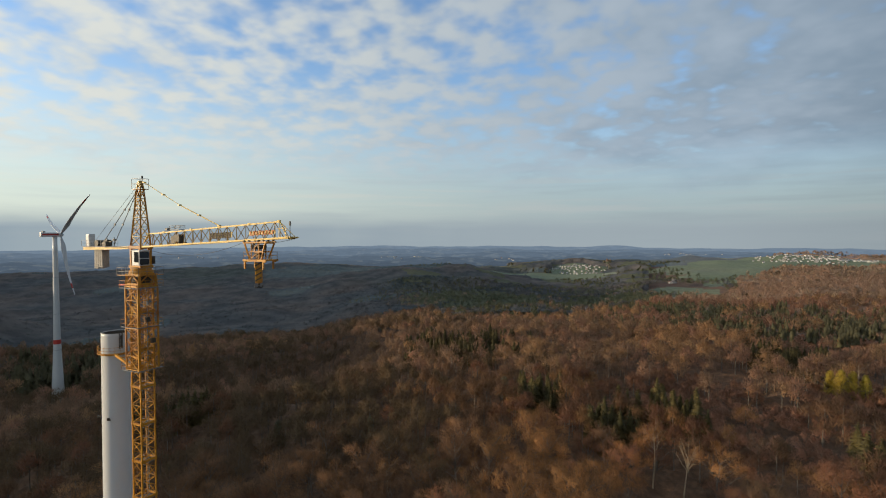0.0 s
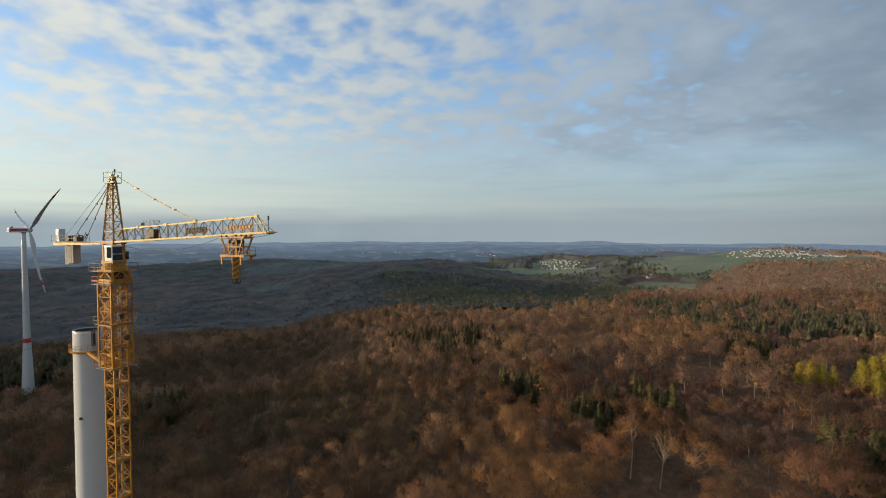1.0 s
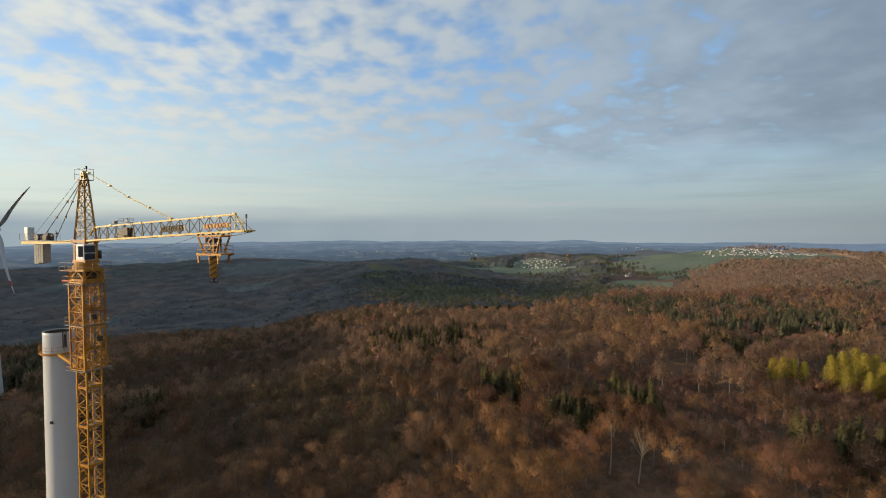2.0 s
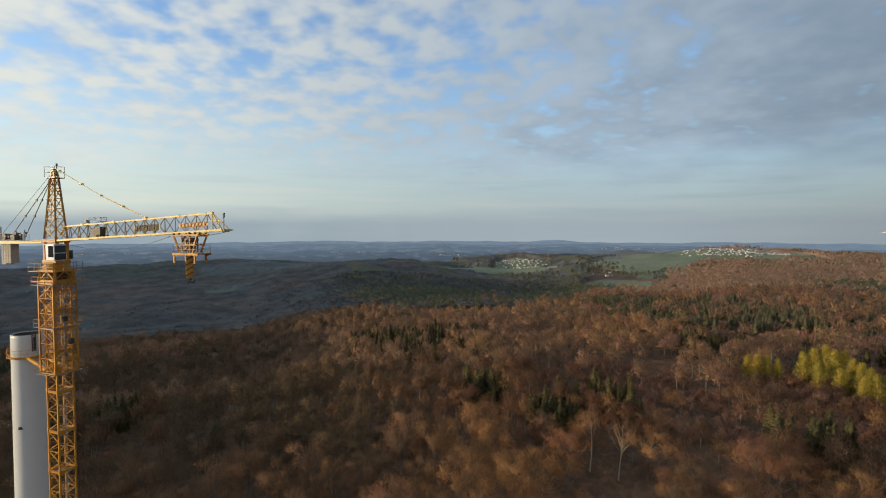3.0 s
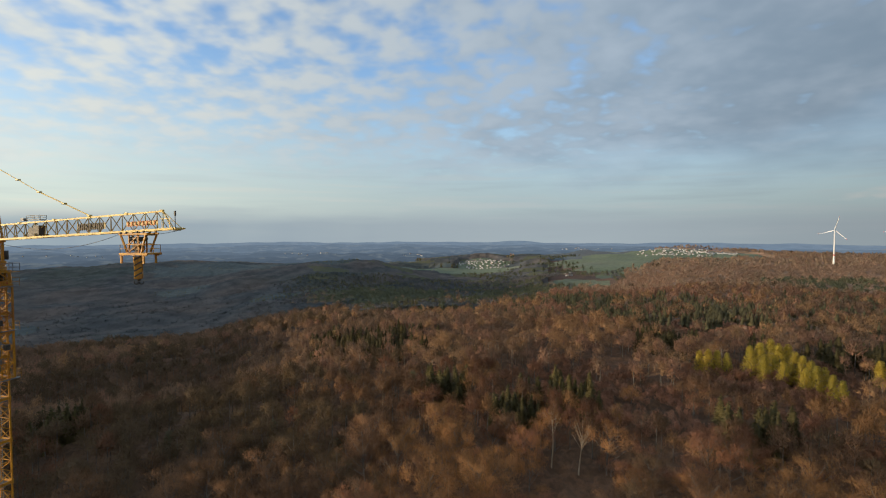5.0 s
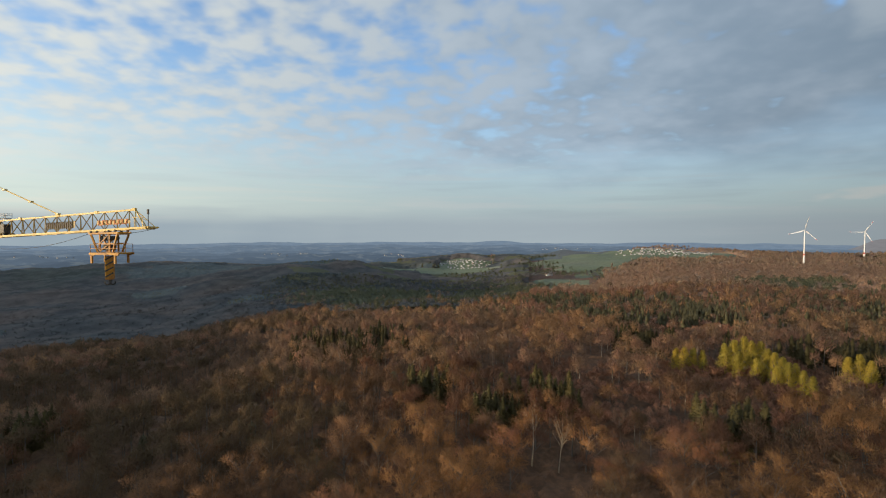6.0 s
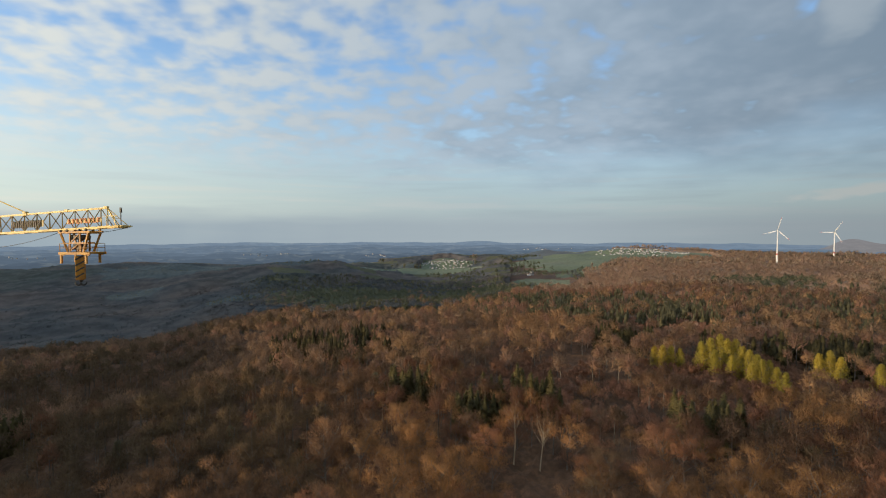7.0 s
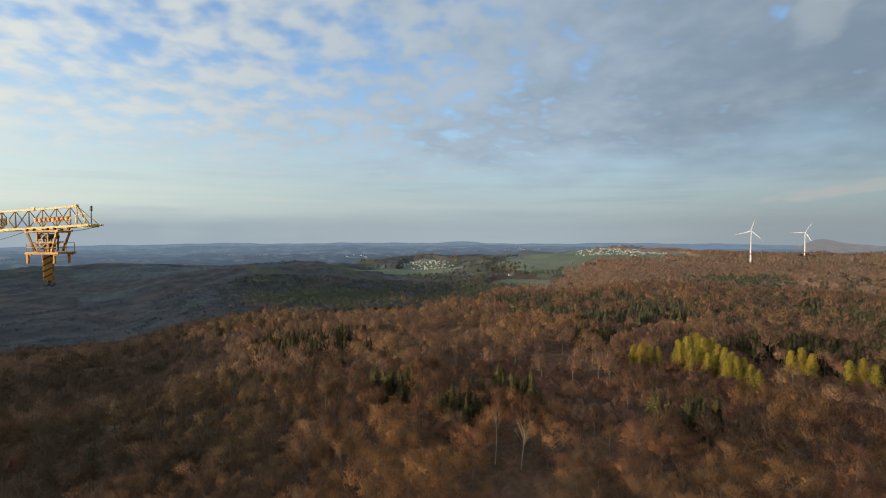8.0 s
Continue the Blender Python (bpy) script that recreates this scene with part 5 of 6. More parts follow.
def spruce(seed, height, radius, tiers, per, width=0.9, body=0.72):
    """A conifer: a straight trunk and drooping, ragged sprays in tiers over a dark inner body."""
    g = np.random.default_rng(seed)
    wood = tube([(0, 0, 0), (0, 0, height * 0.6), (0, 0, height * 0.97)], [height * 0.012, height * 0.008, 0.04], 5)
    f = np.repeat((np.arange(tiers) + 0.5) / tiers, [max(4, int(per * (1 - 0.55 * (i + 0.5) / tiers))) for i in range(tiers)])
    f = np.clip(f + g.normal(0, 0.35 / tiers, len(f)), 0.01, 0.985)
    az = g.uniform(0, 2 * np.pi, len(f))
    # bays and bulges in the outline
    bulge = 1 + 0.16 * np.sin(3 * az + 5 * f + seed) + 0.10 * np.sin(2 * az - 9 * f)
    rad = radius * (1 - f) ** 0.72 * bulge
    z = height * (0.10 + 0.88 * f)
    out = np.stack([np.cos(az), np.sin(az), 0 * az], 1)
    base = out * (rad * 0.35)[:, None] + np.stack([0 * z, 0 * z, z + 0.10 * rad], 1)
    way = unit(out + np.stack([g.normal(0, 0.25, len(f)), g.normal(0, 0.25, len(f)), -0.55 + 0.75 * f + g.normal(0, 0.2, len(f))], 1))
    length = (rad * 0.75 + 0.4) * g.uniform(0.75, 1.2, len(f))
    lean = out + np.array([0, 0, 0.45]) + g.normal(0, 0.25, out.shape)
    crown = slivers(base, way, length, width * g.uniform(1.0, 1.8, len(f)) * (1.1 - 0.5 * f), g, out * 0.4 + np.array([0, 0, 1.0]))
    v, t, nrm = soft(crown, lean)
    n = 7
    core = np.array([(0.0, 0.0, height * 0.95)] + [(radius * body * (1 - q) ** 0.75 * g.uniform(0.8, 1.15) * math.cos(k * math.tau / n + q * 9), radius * body * (1 - q) ** 0.75 * g.uniform(0.8, 1.15) * math.sin(k * math.tau / n + q * 9), height * (0.1 + 0.88 * q)) for q in (0.7, 0.4, 0.03) for k in range(n)])
    ct = [(0, 1 + k, 1 + (k + 1) % n) for k in range(n)]
    for row in (0, n):
        for k in range(n):
            a, b = 1 + row + k, 1 + row + (k + 1) % n
            ct += [(a, a + n, b + n), (a, b + n, b)]
    cn = unit(core * np.array([1, 1, 0]) / radius + np.array([0, 0, 0.35]))
    return wood, (np.vstack([v, core]), np.vstack([t, np.array(ct) + len(v)]), np.vstack([nrm, cn]))


def leafy(seed, height, spread, n, size):
    """A slim tree in first leaf: rising limbs and a crown of small leaf sprays."""
    g = np.random.default_rng(seed)
    wood, _ = bare_tree(seed, height, spread, 4, sides=5, limbs=10, crown_from=0.25)
    lumps = 46
    ang, zz = g.uniform(0, 6.28, lumps), np.linspace(0.22, 0.95, lumps)
    rad = spread * 0.75 * np.clip(1.0 - zz, 0.0, 0.62) ** 0.8 * g.uniform(0.5, 1.2, lumps)
    puff = spread * (0.22 + 0.30 * np.clip(1.0 - zz, 0, 0.6))
    cen = np.stack([np.cos(ang) * rad, np.sin(ang) * rad, zz * height], 1)
    k = g.integers(0, lumps, n)
    off = g.normal(size=(n, 3))
    off = unit(off) * g.uniform(0.4, 1.0, (n, 1)) ** 0.5
    base = cen[k] + off * np.array([1, 1, 1.6]) * puff[k][:, None]
    base[:, 2] = np.clip(base[:, 2], height * 0.14, height)
    way = unit(off + g.normal(0, 0.6, (n, 3)) + np.array([0, 0, 0.3]))
    lean = off * 0.7 + base * np.array([1, 1, 0]) / spread + np.array([0, 0, 0.2]) + g.normal(0, 0.2, off.shape)
    return wood, soft(slivers(base, way, g.uniform(0.7, 1.4, n) * size, g.uniform(0.5, 0.9, n) * size, g, lean), lean)


# what grows where: way, distance, radius, kind of tree
PATCHES = [(26.2, 203, 15, "young"), (28.3, 218, 12, "young"), (23.6, 205, 9, "young"), (34.5, 232, 13, "young"), (36.5, 262, 14, "young"), (18.0, 300, 12, "young"), (47.0, 300, 16, "young"), (15.0, 185, 9, "young"), (42.0, 200, 10, "young"),
           (39.5, 375, 24, "young"), (43.5, 378, 26, "young"), (46.5, 372, 26, "young"), (48.5, 350, 26, "young"), (53.5, 385, 24, "young"), (57.5, 385, 26, "young"), (41.5, 355, 24, "young"),
           (25.1, 297, 24, "spruce"), (2.7, 425, 42, "spruce"), (-1.5, 455, 22, "spruce"), (43.2, 274, 21, "spruce"),
           (40.0, 640, 45, "spruce"), (55.0, 470, 42, "spruce"), (12.0, 880, 120, "spruce"), (19.0, 1000, 110, "green"), (6.0, 1050, 110, "green"), (31.0, 560, 40, "spruce"),
           (36.0, 470, 26, "spruce"), (18.5, 262, 14, "spruce"), (11.0, 300, 16, "spruce"), (-30.0, 330, 26, "spruce"), (-26.0, 385, 22, "spruce"), (-37.5, 640, 70, "spruce"), (-1.0, 1120, 40, "green"), (2.2, 1200, 80, "green"),
           (33.0, 305, 40, "young"), (27.0, 345, 42, "young"), (46.0, 390, 46, "young"), (21.0, 330, 24, "young"), (39.0, 545, 60, "young"), (24.0, 760, 70, "russet"),
           (-10.0, 300, 45, "olive"), (-18.0, 260, 40, "olive"), (-4.0, 215, 20, "olive"), (8.0, 1180, 90, "green"), (50.0, 960, 60, "green"), (57.0, 620, 70, "spruce"),
           (20.0, 760, 60, "spruce"), (26.0, 720, 50, "spruce"), (34.0, 760, 60, "spruce"), (29.0, 640, 40, "spruce"), (30.0, 850, 110, "russet"), (37.0, 1250, 200, "russet"), (48.0, 1350, 200, "russet"), (15.0, 700, 60, "ochre"), (26.0, 470, 60, "ochre")]
# looser stands: way, distance, half width in degrees, half depth, kind, share of the trees
STANDS = [(47.0, 700, 9.5, 150, "spruce", 0.42), (36.0, 640, 9.0, 110, "spruce", 0.38), (22.0, 610, 9.0, 80, "spruce", 0.42), (58.0, 850, 5.0, 160, "spruce", 0.4), (34.7, 452, 3.0, 22, "spruce", 0.85),
          (48.0, 1040, 4.6, 75, "green", 0.75), (28.0, 700, 5.0, 60, "green", 0.25), (53.0, 590, 5.0, 60, "ochre", 0.75), (16.0, 520, 8.0, 80, "brown", 0.6), (52.0, 455, 4.5, 30, "spruce", 0.7), (47.0, 192, 11.0, 26, "ochre", 0.55), (8.0, 195, 9.0, 35, "ochre", 0.4)]
CLEARINGS = [(26.2, 206, 9), (24.2, 205, 11), (24.6, 186, 12), (26.5, 176, 10), (26.0, 222, 8), (-13.0, 430, 14), (9.0, 240, 9), (35.0, 300, 12), (31.0, 395, 16), (-38.3, 548, 34), (49.25, 1760, 45), (53.55, 2235, 40)]
KINDS = ["russet", "brown", "ochre", "olive", "young", "spruce", "green", "valley"]


def valley_edge(x, y):
    """How far off the haze-coloured valley woods begin."""
    az = np.degrees(np.arctan2(x, y))
    return np.interp(az, [-60, -20, -4, 4, 9, 14, 20], [900, 830, 760, 800, 1150, 1900, 2700]) + 40 * waves(x, y, 160, 27)


def mixed_edge(az):
    """How far off the mixed woods in the bottom of the valley begin."""
    return np.interp(az, [-14, -9, -5, 0, 7, 15, 22, 31, 31.5], [9000, 1400, 880, 670, 690, 690, 820, 1300, 9000])


def planted(r0, r1, step, a0=-52.0, a1=66.0, seed=1):
    """Places on a jittered grid between two distances: x, y, kind."""
    g = np.random.default_rng(seed)
    n = int(r1 / step) + 1
    X, Y = np.meshgrid(np.arange(-n, n + 1) * step, np.arange(-n, n + 1) * step)
    X = (X + (np.arange(X.shape[0]) % 2)[:, None] * step * 0.5).ravel() + g.uniform(-0.42, 0.42, X.size) * step
    Y = Y.ravel() + g.uniform(-0.42, 0.42, Y.size) * step
    r, az = np.hypot(X, Y), np.degrees(np.arctan2(X, Y))
    ok = (r >= r0) & (r < r1) & (az > a0) & (az < a1) & (open_land(X, Y) == 0)
    for ca, cr, cw in CLEARINGS:
        ok &= (X - cr * np.sin(np.radians(ca))) ** 2 + (Y - cr * np.cos(np.radians(ca))) ** 2 > cw * cw
    for px, py, pr in ((TOWER.x, TOWER.y, 16), (CRANE.x, CRANE.y, 14), (foot.x, foot.y, 24)):
        ok &= (X - px) ** 2 + (Y - py) ** 2 > pr * pr
    ok &= ~((r > 2260) & (az > 19) & (az < 34))
    X, Y = X[ok], Y[ok]
    mood = waves(X, Y, 110, 21) + 0.55 * g.normal(size=len(X))
    wet = waves(X, Y, 210, 22) + 0.35 * g.normal(size=len(X))
    kind = np.where(mood < -0.45, 1, np.where(mood < 0.45, 0, 2))
    kind = np.where((wet > 0.95) & (mood < 0.3), 3, kind)
    kind = np.where((wet < -1.45) & (np.hypot(X, Y) > 400), 5, kind)
    left = np.degrees(np.arctan2(X, Y)) < 4
    kind = np.where(left & (kind == 0) & (mood < 0.2), 1, kind)
    kind = np.where(left & (((kind == 2) & (wet > -0.3)) | ((kind == 1) & (wet > 0.5))), 3, kind)
    wob = 1 + 0.35 * waves(X, Y, 40, 23)
    for pa, pr, pw, what in PATCHES:
        hit = (X - pr * np.sin(np.radians(pa))) ** 2 + (Y - pr * np.cos(np.radians(pa))) ** 2 < (pw * wob) ** 2
        kind = np.where(hit & (g.uniform(size=len(X)) < (0.8 if what == "spruce" and pr > 400 else 0.85)), KINDS.index(what), kind)
    r, az = np.hypot(X, Y), np.degrees(np.arctan2(X, Y))
    for pa, pr, wa, depth, what, share in STANDS:
        hit = ((az - pa) / wa) ** 2 + ((r - pr) / depth) ** 2 < wob
        kind = np.where(hit & (g.uniform(size=len(X)) < share), KINDS.index(what), kind)
    # the far side of the valley carries mixed woods with haze in their colour
    far_side = (r > valley_edge(X, Y)) & (kind != KINDS.index("green"))
    stand = np.where(waves(X, Y, 330, 61) + 0.08 * g.normal(size=len(X)) > 0.95, KINDS.index("spruce"), KINDS.index("valley"))
    kind = np.where(far_side, stand, kind)
    # mixed woods in the bottom of the valley
    mixed = (r > mixed_edge(az + 3 * waves(X, Y, 230, 53) * (az < 15))) & ((kind != KINDS.index("valley")) | (r < 1500)) & (kind != KINDS.index("green"))
    dice = g.uniform(size=len(X)) + 0.35 * waves(X, Y, 140, 29)
    blend = np.where((dice < 0.20) & ((r < 1300) | (az < 16)), KINDS.index("spruce"), np.where(dice < 0.36, KINDS.index("green"), np.where((dice < 0.90) | (r > 1250), KINDS.index("valley"), KINDS.index("brown"))))
    kind = np.where(mixed & (r < 2450), blend, kind)
    # spruces and thickets stand closer
    more = [(X, Y, kind)]
    for what, n, reach in (("spruce", 2, 0.5), ("young", 5, 0.6)):
        m = kind == KINDS.index(what)
        for _ in range(n):
            more.append((X[m] + g.uniform(-1, 1, m.sum()) * step * reach, Y[m] + g.uniform(-1, 1, m.sum()) * step * reach, kind[m]))
    return tuple(np.concatenate(v) for v in zip(*more))


def scatter(name, protos, x, y, size, mat, label, category, g, smooth=True):
    """Many trees of a kind as one object: each a turned and scaled copy of a pattern."""
    if not len(x):
        return
    z = land(x, y) - 0.4
    which = g.integers(0, len(protos), len(x))
    vs, ts, ns, n = [], [], [], 0
    for k, (v, t, *nrm) in enumerate(protos):
        m = which == k
        if not m.any():
            continue
        turn, s = g.uniform(0, 6.28, m.sum()), size[m]
        wide = s * g.uniform(0.85, 1.2, m.sum())
        cs, sn = np.cos(turn)[:, None], np.sin(turn)[:, None]
        V = np.stack([(v[None, :, 0] * cs - v[None, :, 1] * sn) * wide[:, None] + x[m][:, None],
                      (v[None, :, 0] * sn + v[None, :, 1] * cs) * wide[:, None] + y[m][:, None],
                      v[None, :, 2] * s[:, None] + z[m][:, None]], -1)
        T = t[None] + (np.arange(m.sum()) * len(v))[:, None, None]
        vs.append(V.reshape(-1, 3))
        if nrm:
            q = nrm[0]
            ns.append(np.stack([q[None, :, 0] * cs - q[None, :, 1] * sn, q[None, :, 0] * sn + q[None, :, 1] * cs, np.broadcast_to(q[None, :, 2], V.shape[:2])], -1).reshape(-1, 3))
        ts.append(T.reshape(-1, 3) + n)
        n += V.shape[0] * V.shape[1]
    ob = mesh_object(name, np.vstack(vs), np.vstack(ts), mat, smooth, np.vstack(ns) if ns else None)
    tagged(ob, label, category, kind="stuff")
    return ob


WORDS = {"russet": "bare russet beech trees of the spring wood", "brown": "bare brown oak trees of the spring wood", "ochre": "budding ochre trees of the spring wood",
         "olive": "olive-tinged budding trees of the spring wood", "young": "low red-brown young beech thicket", "spruce": "dark green spruce trees in the wood", "green": "fresh green leafing trees in the valley wood", "valley": "mixed woods across the valley, haze in their colour"}

# middle and far woods: nearest and farthest distance, spacing, and the twigs of a tree
LEVELS = ((232, 330, 10.3, 580, (1.0, 2.3), (0.16, 0.34), (24, 22, 0.75)), (330, 520, 10.3, 270, (1.3, 2.7), (0.25, 0.52), (14, 14, 1.15)),
          (520, 900, 10.8, 150, (1.5, 3.1), (0.46, 0.92), (6, 7, 2.3)), (900, 1500, 12.2, 100, (1.6, 3.0), (0.55, 1.0), (4, 4, 2.8)), (1500, 2640, 15.8, 27, (3.0, 5.0), (1.7, 2.9), (3, 4, 3.0)))
for r0, r1, step, twigs, twig, width, tiers in LEVELS:
    X, Y, K = planted(r0, r1, step, -47, 63, seed=int(r0))
    g = np.random.default_rng(int(r1))
    for k, kind in enumerate(KINDS):
        m = K == k
        if kind == "valley" and r0 >= 1500:
            continue
        if kind == "spruce":
            crowns = [spruce(60 + i, 22, 4.7, *tiers)[1] for i in range(4)]
        else:
            slim = 0.75 if kind in ("young", "green") else 1.0
            n = twigs // 3 if kind == "young" else twigs
            wide = 1.6 if kind == "young" else 1.0
            crowns = [dome_tree(40 + 7 * i + k, (22, 23, 24.5, 26, 23.5)[i], (7.4, 6.8, 5.8, 4.7, 6.4)[i] * slim, n, (twig[0] * wide, twig[1] * wide), (width[0] * wide, width[1] * wide)) for i in range(5)]
            if kind == "valley":
                crowns = [dome_tree(40 + 7 * i, 22.5, 6.6, 34, (1.6, 3.0), (1.1, 2.0), 0.78, 7) for i in range(5)]
        size = g.uniform(0.93, 1.08, m.sum()) if kind == "valley" else g.uniform(0.80, 1.16, m.sum()) if kind != "young" else g.uniform(0.40, 0.58, m.sum())
        # with distance the woods switch to the colours that have haze in them
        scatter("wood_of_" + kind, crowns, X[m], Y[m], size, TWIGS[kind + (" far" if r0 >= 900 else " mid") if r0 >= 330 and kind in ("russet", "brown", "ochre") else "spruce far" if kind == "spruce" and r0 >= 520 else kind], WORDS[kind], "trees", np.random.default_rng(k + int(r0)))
        if twigs >= 150 and kind not in ("spruce", "young", "valley"):
            trunks = [tube([(0, 0, 0), (0.3, 0.1, 10), (0.1, 0.3, 19)], [0.34, 0.26, 0.1], 4)] * 5
            scatter("trunks", trunks, X[m], Y[m], size, BARK, "grey trunks of the bare trees", "tree trunks", np.random.default_rng(k + int(r0)))

# the closed roof of twigs under the valley's tree tops
ca = np.arange(-47, 23, 0.2)
cr = np.concatenate([np.arange(560, 1300, 8.0), np.arange(1300, 2650, 14.0)])
cx, cy = np.outer(cr, np.sin(np.radians(ca))), np.outer(cr, np.cos(np.radians(ca)))
side = np.degrees(np.arctan2(cx, cy)) + 5 * waves(cx, cy, 230, 53)
# crowns of uneven height close up into one rolling roof
crowns = 0.9 * waves(cx, cy, 13, 51) + 0.9 * waves(cx, cy, 29, 54) + np.random.default_rng(9).normal(0, 1, cx.shape) * (0.35 + 0.9 * np.clip((np.hypot(cx, cy) - 1200) / 500, 0, 1))
cz = land(cx, cy) + (20.0 - 4.0 * np.clip((side + 12) / 8, 0, 1)) * (1 - 1.2 * edge_drop(cx, cy)) + crowns + 1.0 * waves(cx, cy, 70, 52)
ii, jj = np.meshgrid(np.arange(len(cr) - 1), np.arange(len(ca) - 1), indexing="ij")
quads = np.stack([ii * len(ca) + jj, ii * len(ca) + jj + 1, (ii + 1) * len(ca) + jj + 1, (ii + 1) * len(ca) + jj], -1).reshape(-1, 4)
mx, my = cx.ravel()[quads].mean(1), cy.ravel()[quads].mean(1)
keep = (np.hypot(mx, my) > np.minimum(valley_edge(mx, my) + 15, mixed_edge(np.degrees(np.arctan2(mx, my))) + 25)) & (open_land(mx, my) == 0)
quads, mx, my = quads[keep], mx[keep], my[keep]
leafy_part = (np.degrees(np.arctan2(mx, my)) + 6 * waves(mx, my, 230, 53) > -3) & (waves(mx, my, 150, 29) > 0.35)
for pa, pr, pw, what in PATCHES:
    if what == "green":
        leafy_part |= (mx - pr * np.sin(np.radians(pa))) ** 2 + (my - pr * np.cos(np.radians(pa))) ** 2 < pw ** 2
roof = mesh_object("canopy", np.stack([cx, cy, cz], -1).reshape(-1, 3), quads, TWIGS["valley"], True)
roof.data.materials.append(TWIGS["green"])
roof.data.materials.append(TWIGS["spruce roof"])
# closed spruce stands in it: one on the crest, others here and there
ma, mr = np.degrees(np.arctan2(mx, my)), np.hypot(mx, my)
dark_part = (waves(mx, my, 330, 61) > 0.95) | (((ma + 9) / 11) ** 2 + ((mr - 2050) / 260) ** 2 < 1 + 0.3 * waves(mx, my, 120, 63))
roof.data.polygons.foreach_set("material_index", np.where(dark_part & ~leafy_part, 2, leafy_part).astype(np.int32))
tagged(roof, "closed canopy of the valley woods, haze in its colour", "trees", kind="stuff")

# a thinner roof of twigs closes the brown woods of the slopes on the other side
ca = np.arange(2, 64, 0.2)
cr = np.concatenate([np.arange(540, 1300, 8.0), np.arange(1300, 2650, 14.0)])
cx, cy = np.outer(cr, np.sin(np.radians(ca))), np.outer(cr, np.cos(np.radians(ca)))
crowns = 1.3 * waves(cx, cy, 14, 71) + 1.3 * waves(cx, cy, 31, 74) + np.random.default_rng(10).normal(0, 0.5, cx.shape)
cz = land(cx, cy) + (7.0 + 6.0 * np.clip((np.hypot(cx, cy) - 540) / 300, 0, 1)) * (1 - 1.2 * edge_drop(cx, cy)) + crowns + 1.5 * waves(cx, cy, 80, 72)
ii, jj = np.meshgrid(np.arange(len(cr) - 1), np.arange(len(ca) - 1), indexing="ij")
quads = np.stack([ii * len(ca) + jj, ii * len(ca) + jj + 1, (ii + 1) * len(ca) + jj + 1, (ii + 1) * len(ca) + jj], -1).reshape(-1, 4)
mx, my = cx.ravel()[quads].mean(1), cy.ravel()[quads].mean(1)
rr, aa = np.hypot(mx, my), np.degrees(np.arctan2(mx, my))
keep = (rr > 560 + 70 * waves(mx, my, 90, 73)) & ((rr < np.minimum(valley_edge(mx, my) + 15, mixed_edge(aa) + 25)) | (aa > 31.5)) & (open_land(mx, my) == 0) & ~((rr > 2240) & (aa > 19) & (aa < 34))
for ca_, cr_, cw_ in CLEARINGS:
    keep &= (mx - cr_ * np.sin(np.radians(ca_))) ** 2 + (my - cr_ * np.cos(np.radians(ca_))) ** 2 > cw_ ** 2
shrub = mesh_object("canopy", np.stack([cx, cy, cz], -1).reshape(-1, 3), quads[keep], TWIGS["thicket"], True)
shrub.data.materials.append(TWIGS["russet thicket"])
shrub.data.polygons.foreach_set("material_index", (waves(mx, my, 150, 75) > 0.2)[keep].astype(np.int32))
tagged(shrub, "closed brown canopy of the bare hillside woods", "trees", kind="stuff")

# low brush and saplings fill the floor of the near woods
ca = np.arange(-47, 64, 0.5)
cr = np.arange(146, 590, 3.4)
cx, cy = np.outer(cr, np.sin(np.radians(ca))), np.outer(cr, np.cos(np.radians(ca)))
cx = cx + np.random.default_rng(11).uniform(-0.8, 0.8, cx.shape)
bumps = 0.9 * waves(cx, cy, 7, 81) + 0.9 * waves(cx, cy, 17, 84) + 1.2 * waves(cx, cy, 60, 85) + np.random.default_rng(12).normal(0, 0.45, cx.shape)
cz = land(cx, cy) + 2.6 + 1.6 * np.clip((np.hypot(cx, cy) - 200) / 300, 0, 1) + bumps
ii, jj = np.meshgrid(np.arange(len(cr) - 1), np.arange(len(ca) - 1), indexing="ij")
quads = np.stack([ii * len(ca) + jj, ii * len(ca) + jj + 1, (ii + 1) * len(ca) + jj + 1, (ii + 1) * len(ca) + jj], -1).reshape(-1, 4)
mx, my = cx.ravel()[quads].mean(1), cy.ravel()[quads].mean(1)
keep = np.ones(len(quads), bool)
for px, py, pr in ((TOWER.x, TOWER.y, 16), (CRANE.x, CRANE.y, 14), (foot.x, foot.y, 26)):
    keep &= (mx - px) ** 2 + (my - py) ** 2 > pr * pr
brush = mesh_object("brush", np.stack([cx, cy, cz], -1).reshape(-1, 3), quads[keep], TWIGS["brush"], True)
tagged(brush, "low red-brown brush on the floor of the bare wood", "undergrowth", kind="stuff")

# nearest trees, each a thing of its own
NEAR = {}
for kind, n, h, w in (("russet", 2, 25, 8.2), ("brown", 2, 24, 7.8), ("ochre", 2, 25, 8.6), ("olive", 1, 23, 8.0), ("young", 1, 9, 3.2)):
    NEAR[kind] = [bare_tree(200 + 11 * i + len(kind), h, w, 2700 if h > 10 else 300, (0.8, 1.9), (0.07, 0.15), 7, 11) for i in range(n)]
NEAR["spruce"] = [spruce(300 + i, 21, 4.3, 38, 44, 0.42, 0.52) for i in range(2)]
NAMES = {"russet": ("beech_tree", "bare russet beech with a dense twiggy crown"), "brown": ("oak_tree", "bare brown oak with a spreading twiggy crown"),
         "ochre": ("hornbeam_tree", "budding ochre hornbeam lit by the low sun"), "olive": ("willow_tree", "olive-tinged budding tree among bare oaks"),
         "young": ("young_beech", "low red-brown young beech in a clearing"), "spruce": ("spruce_tree", "dark green spruce among bare trees")}


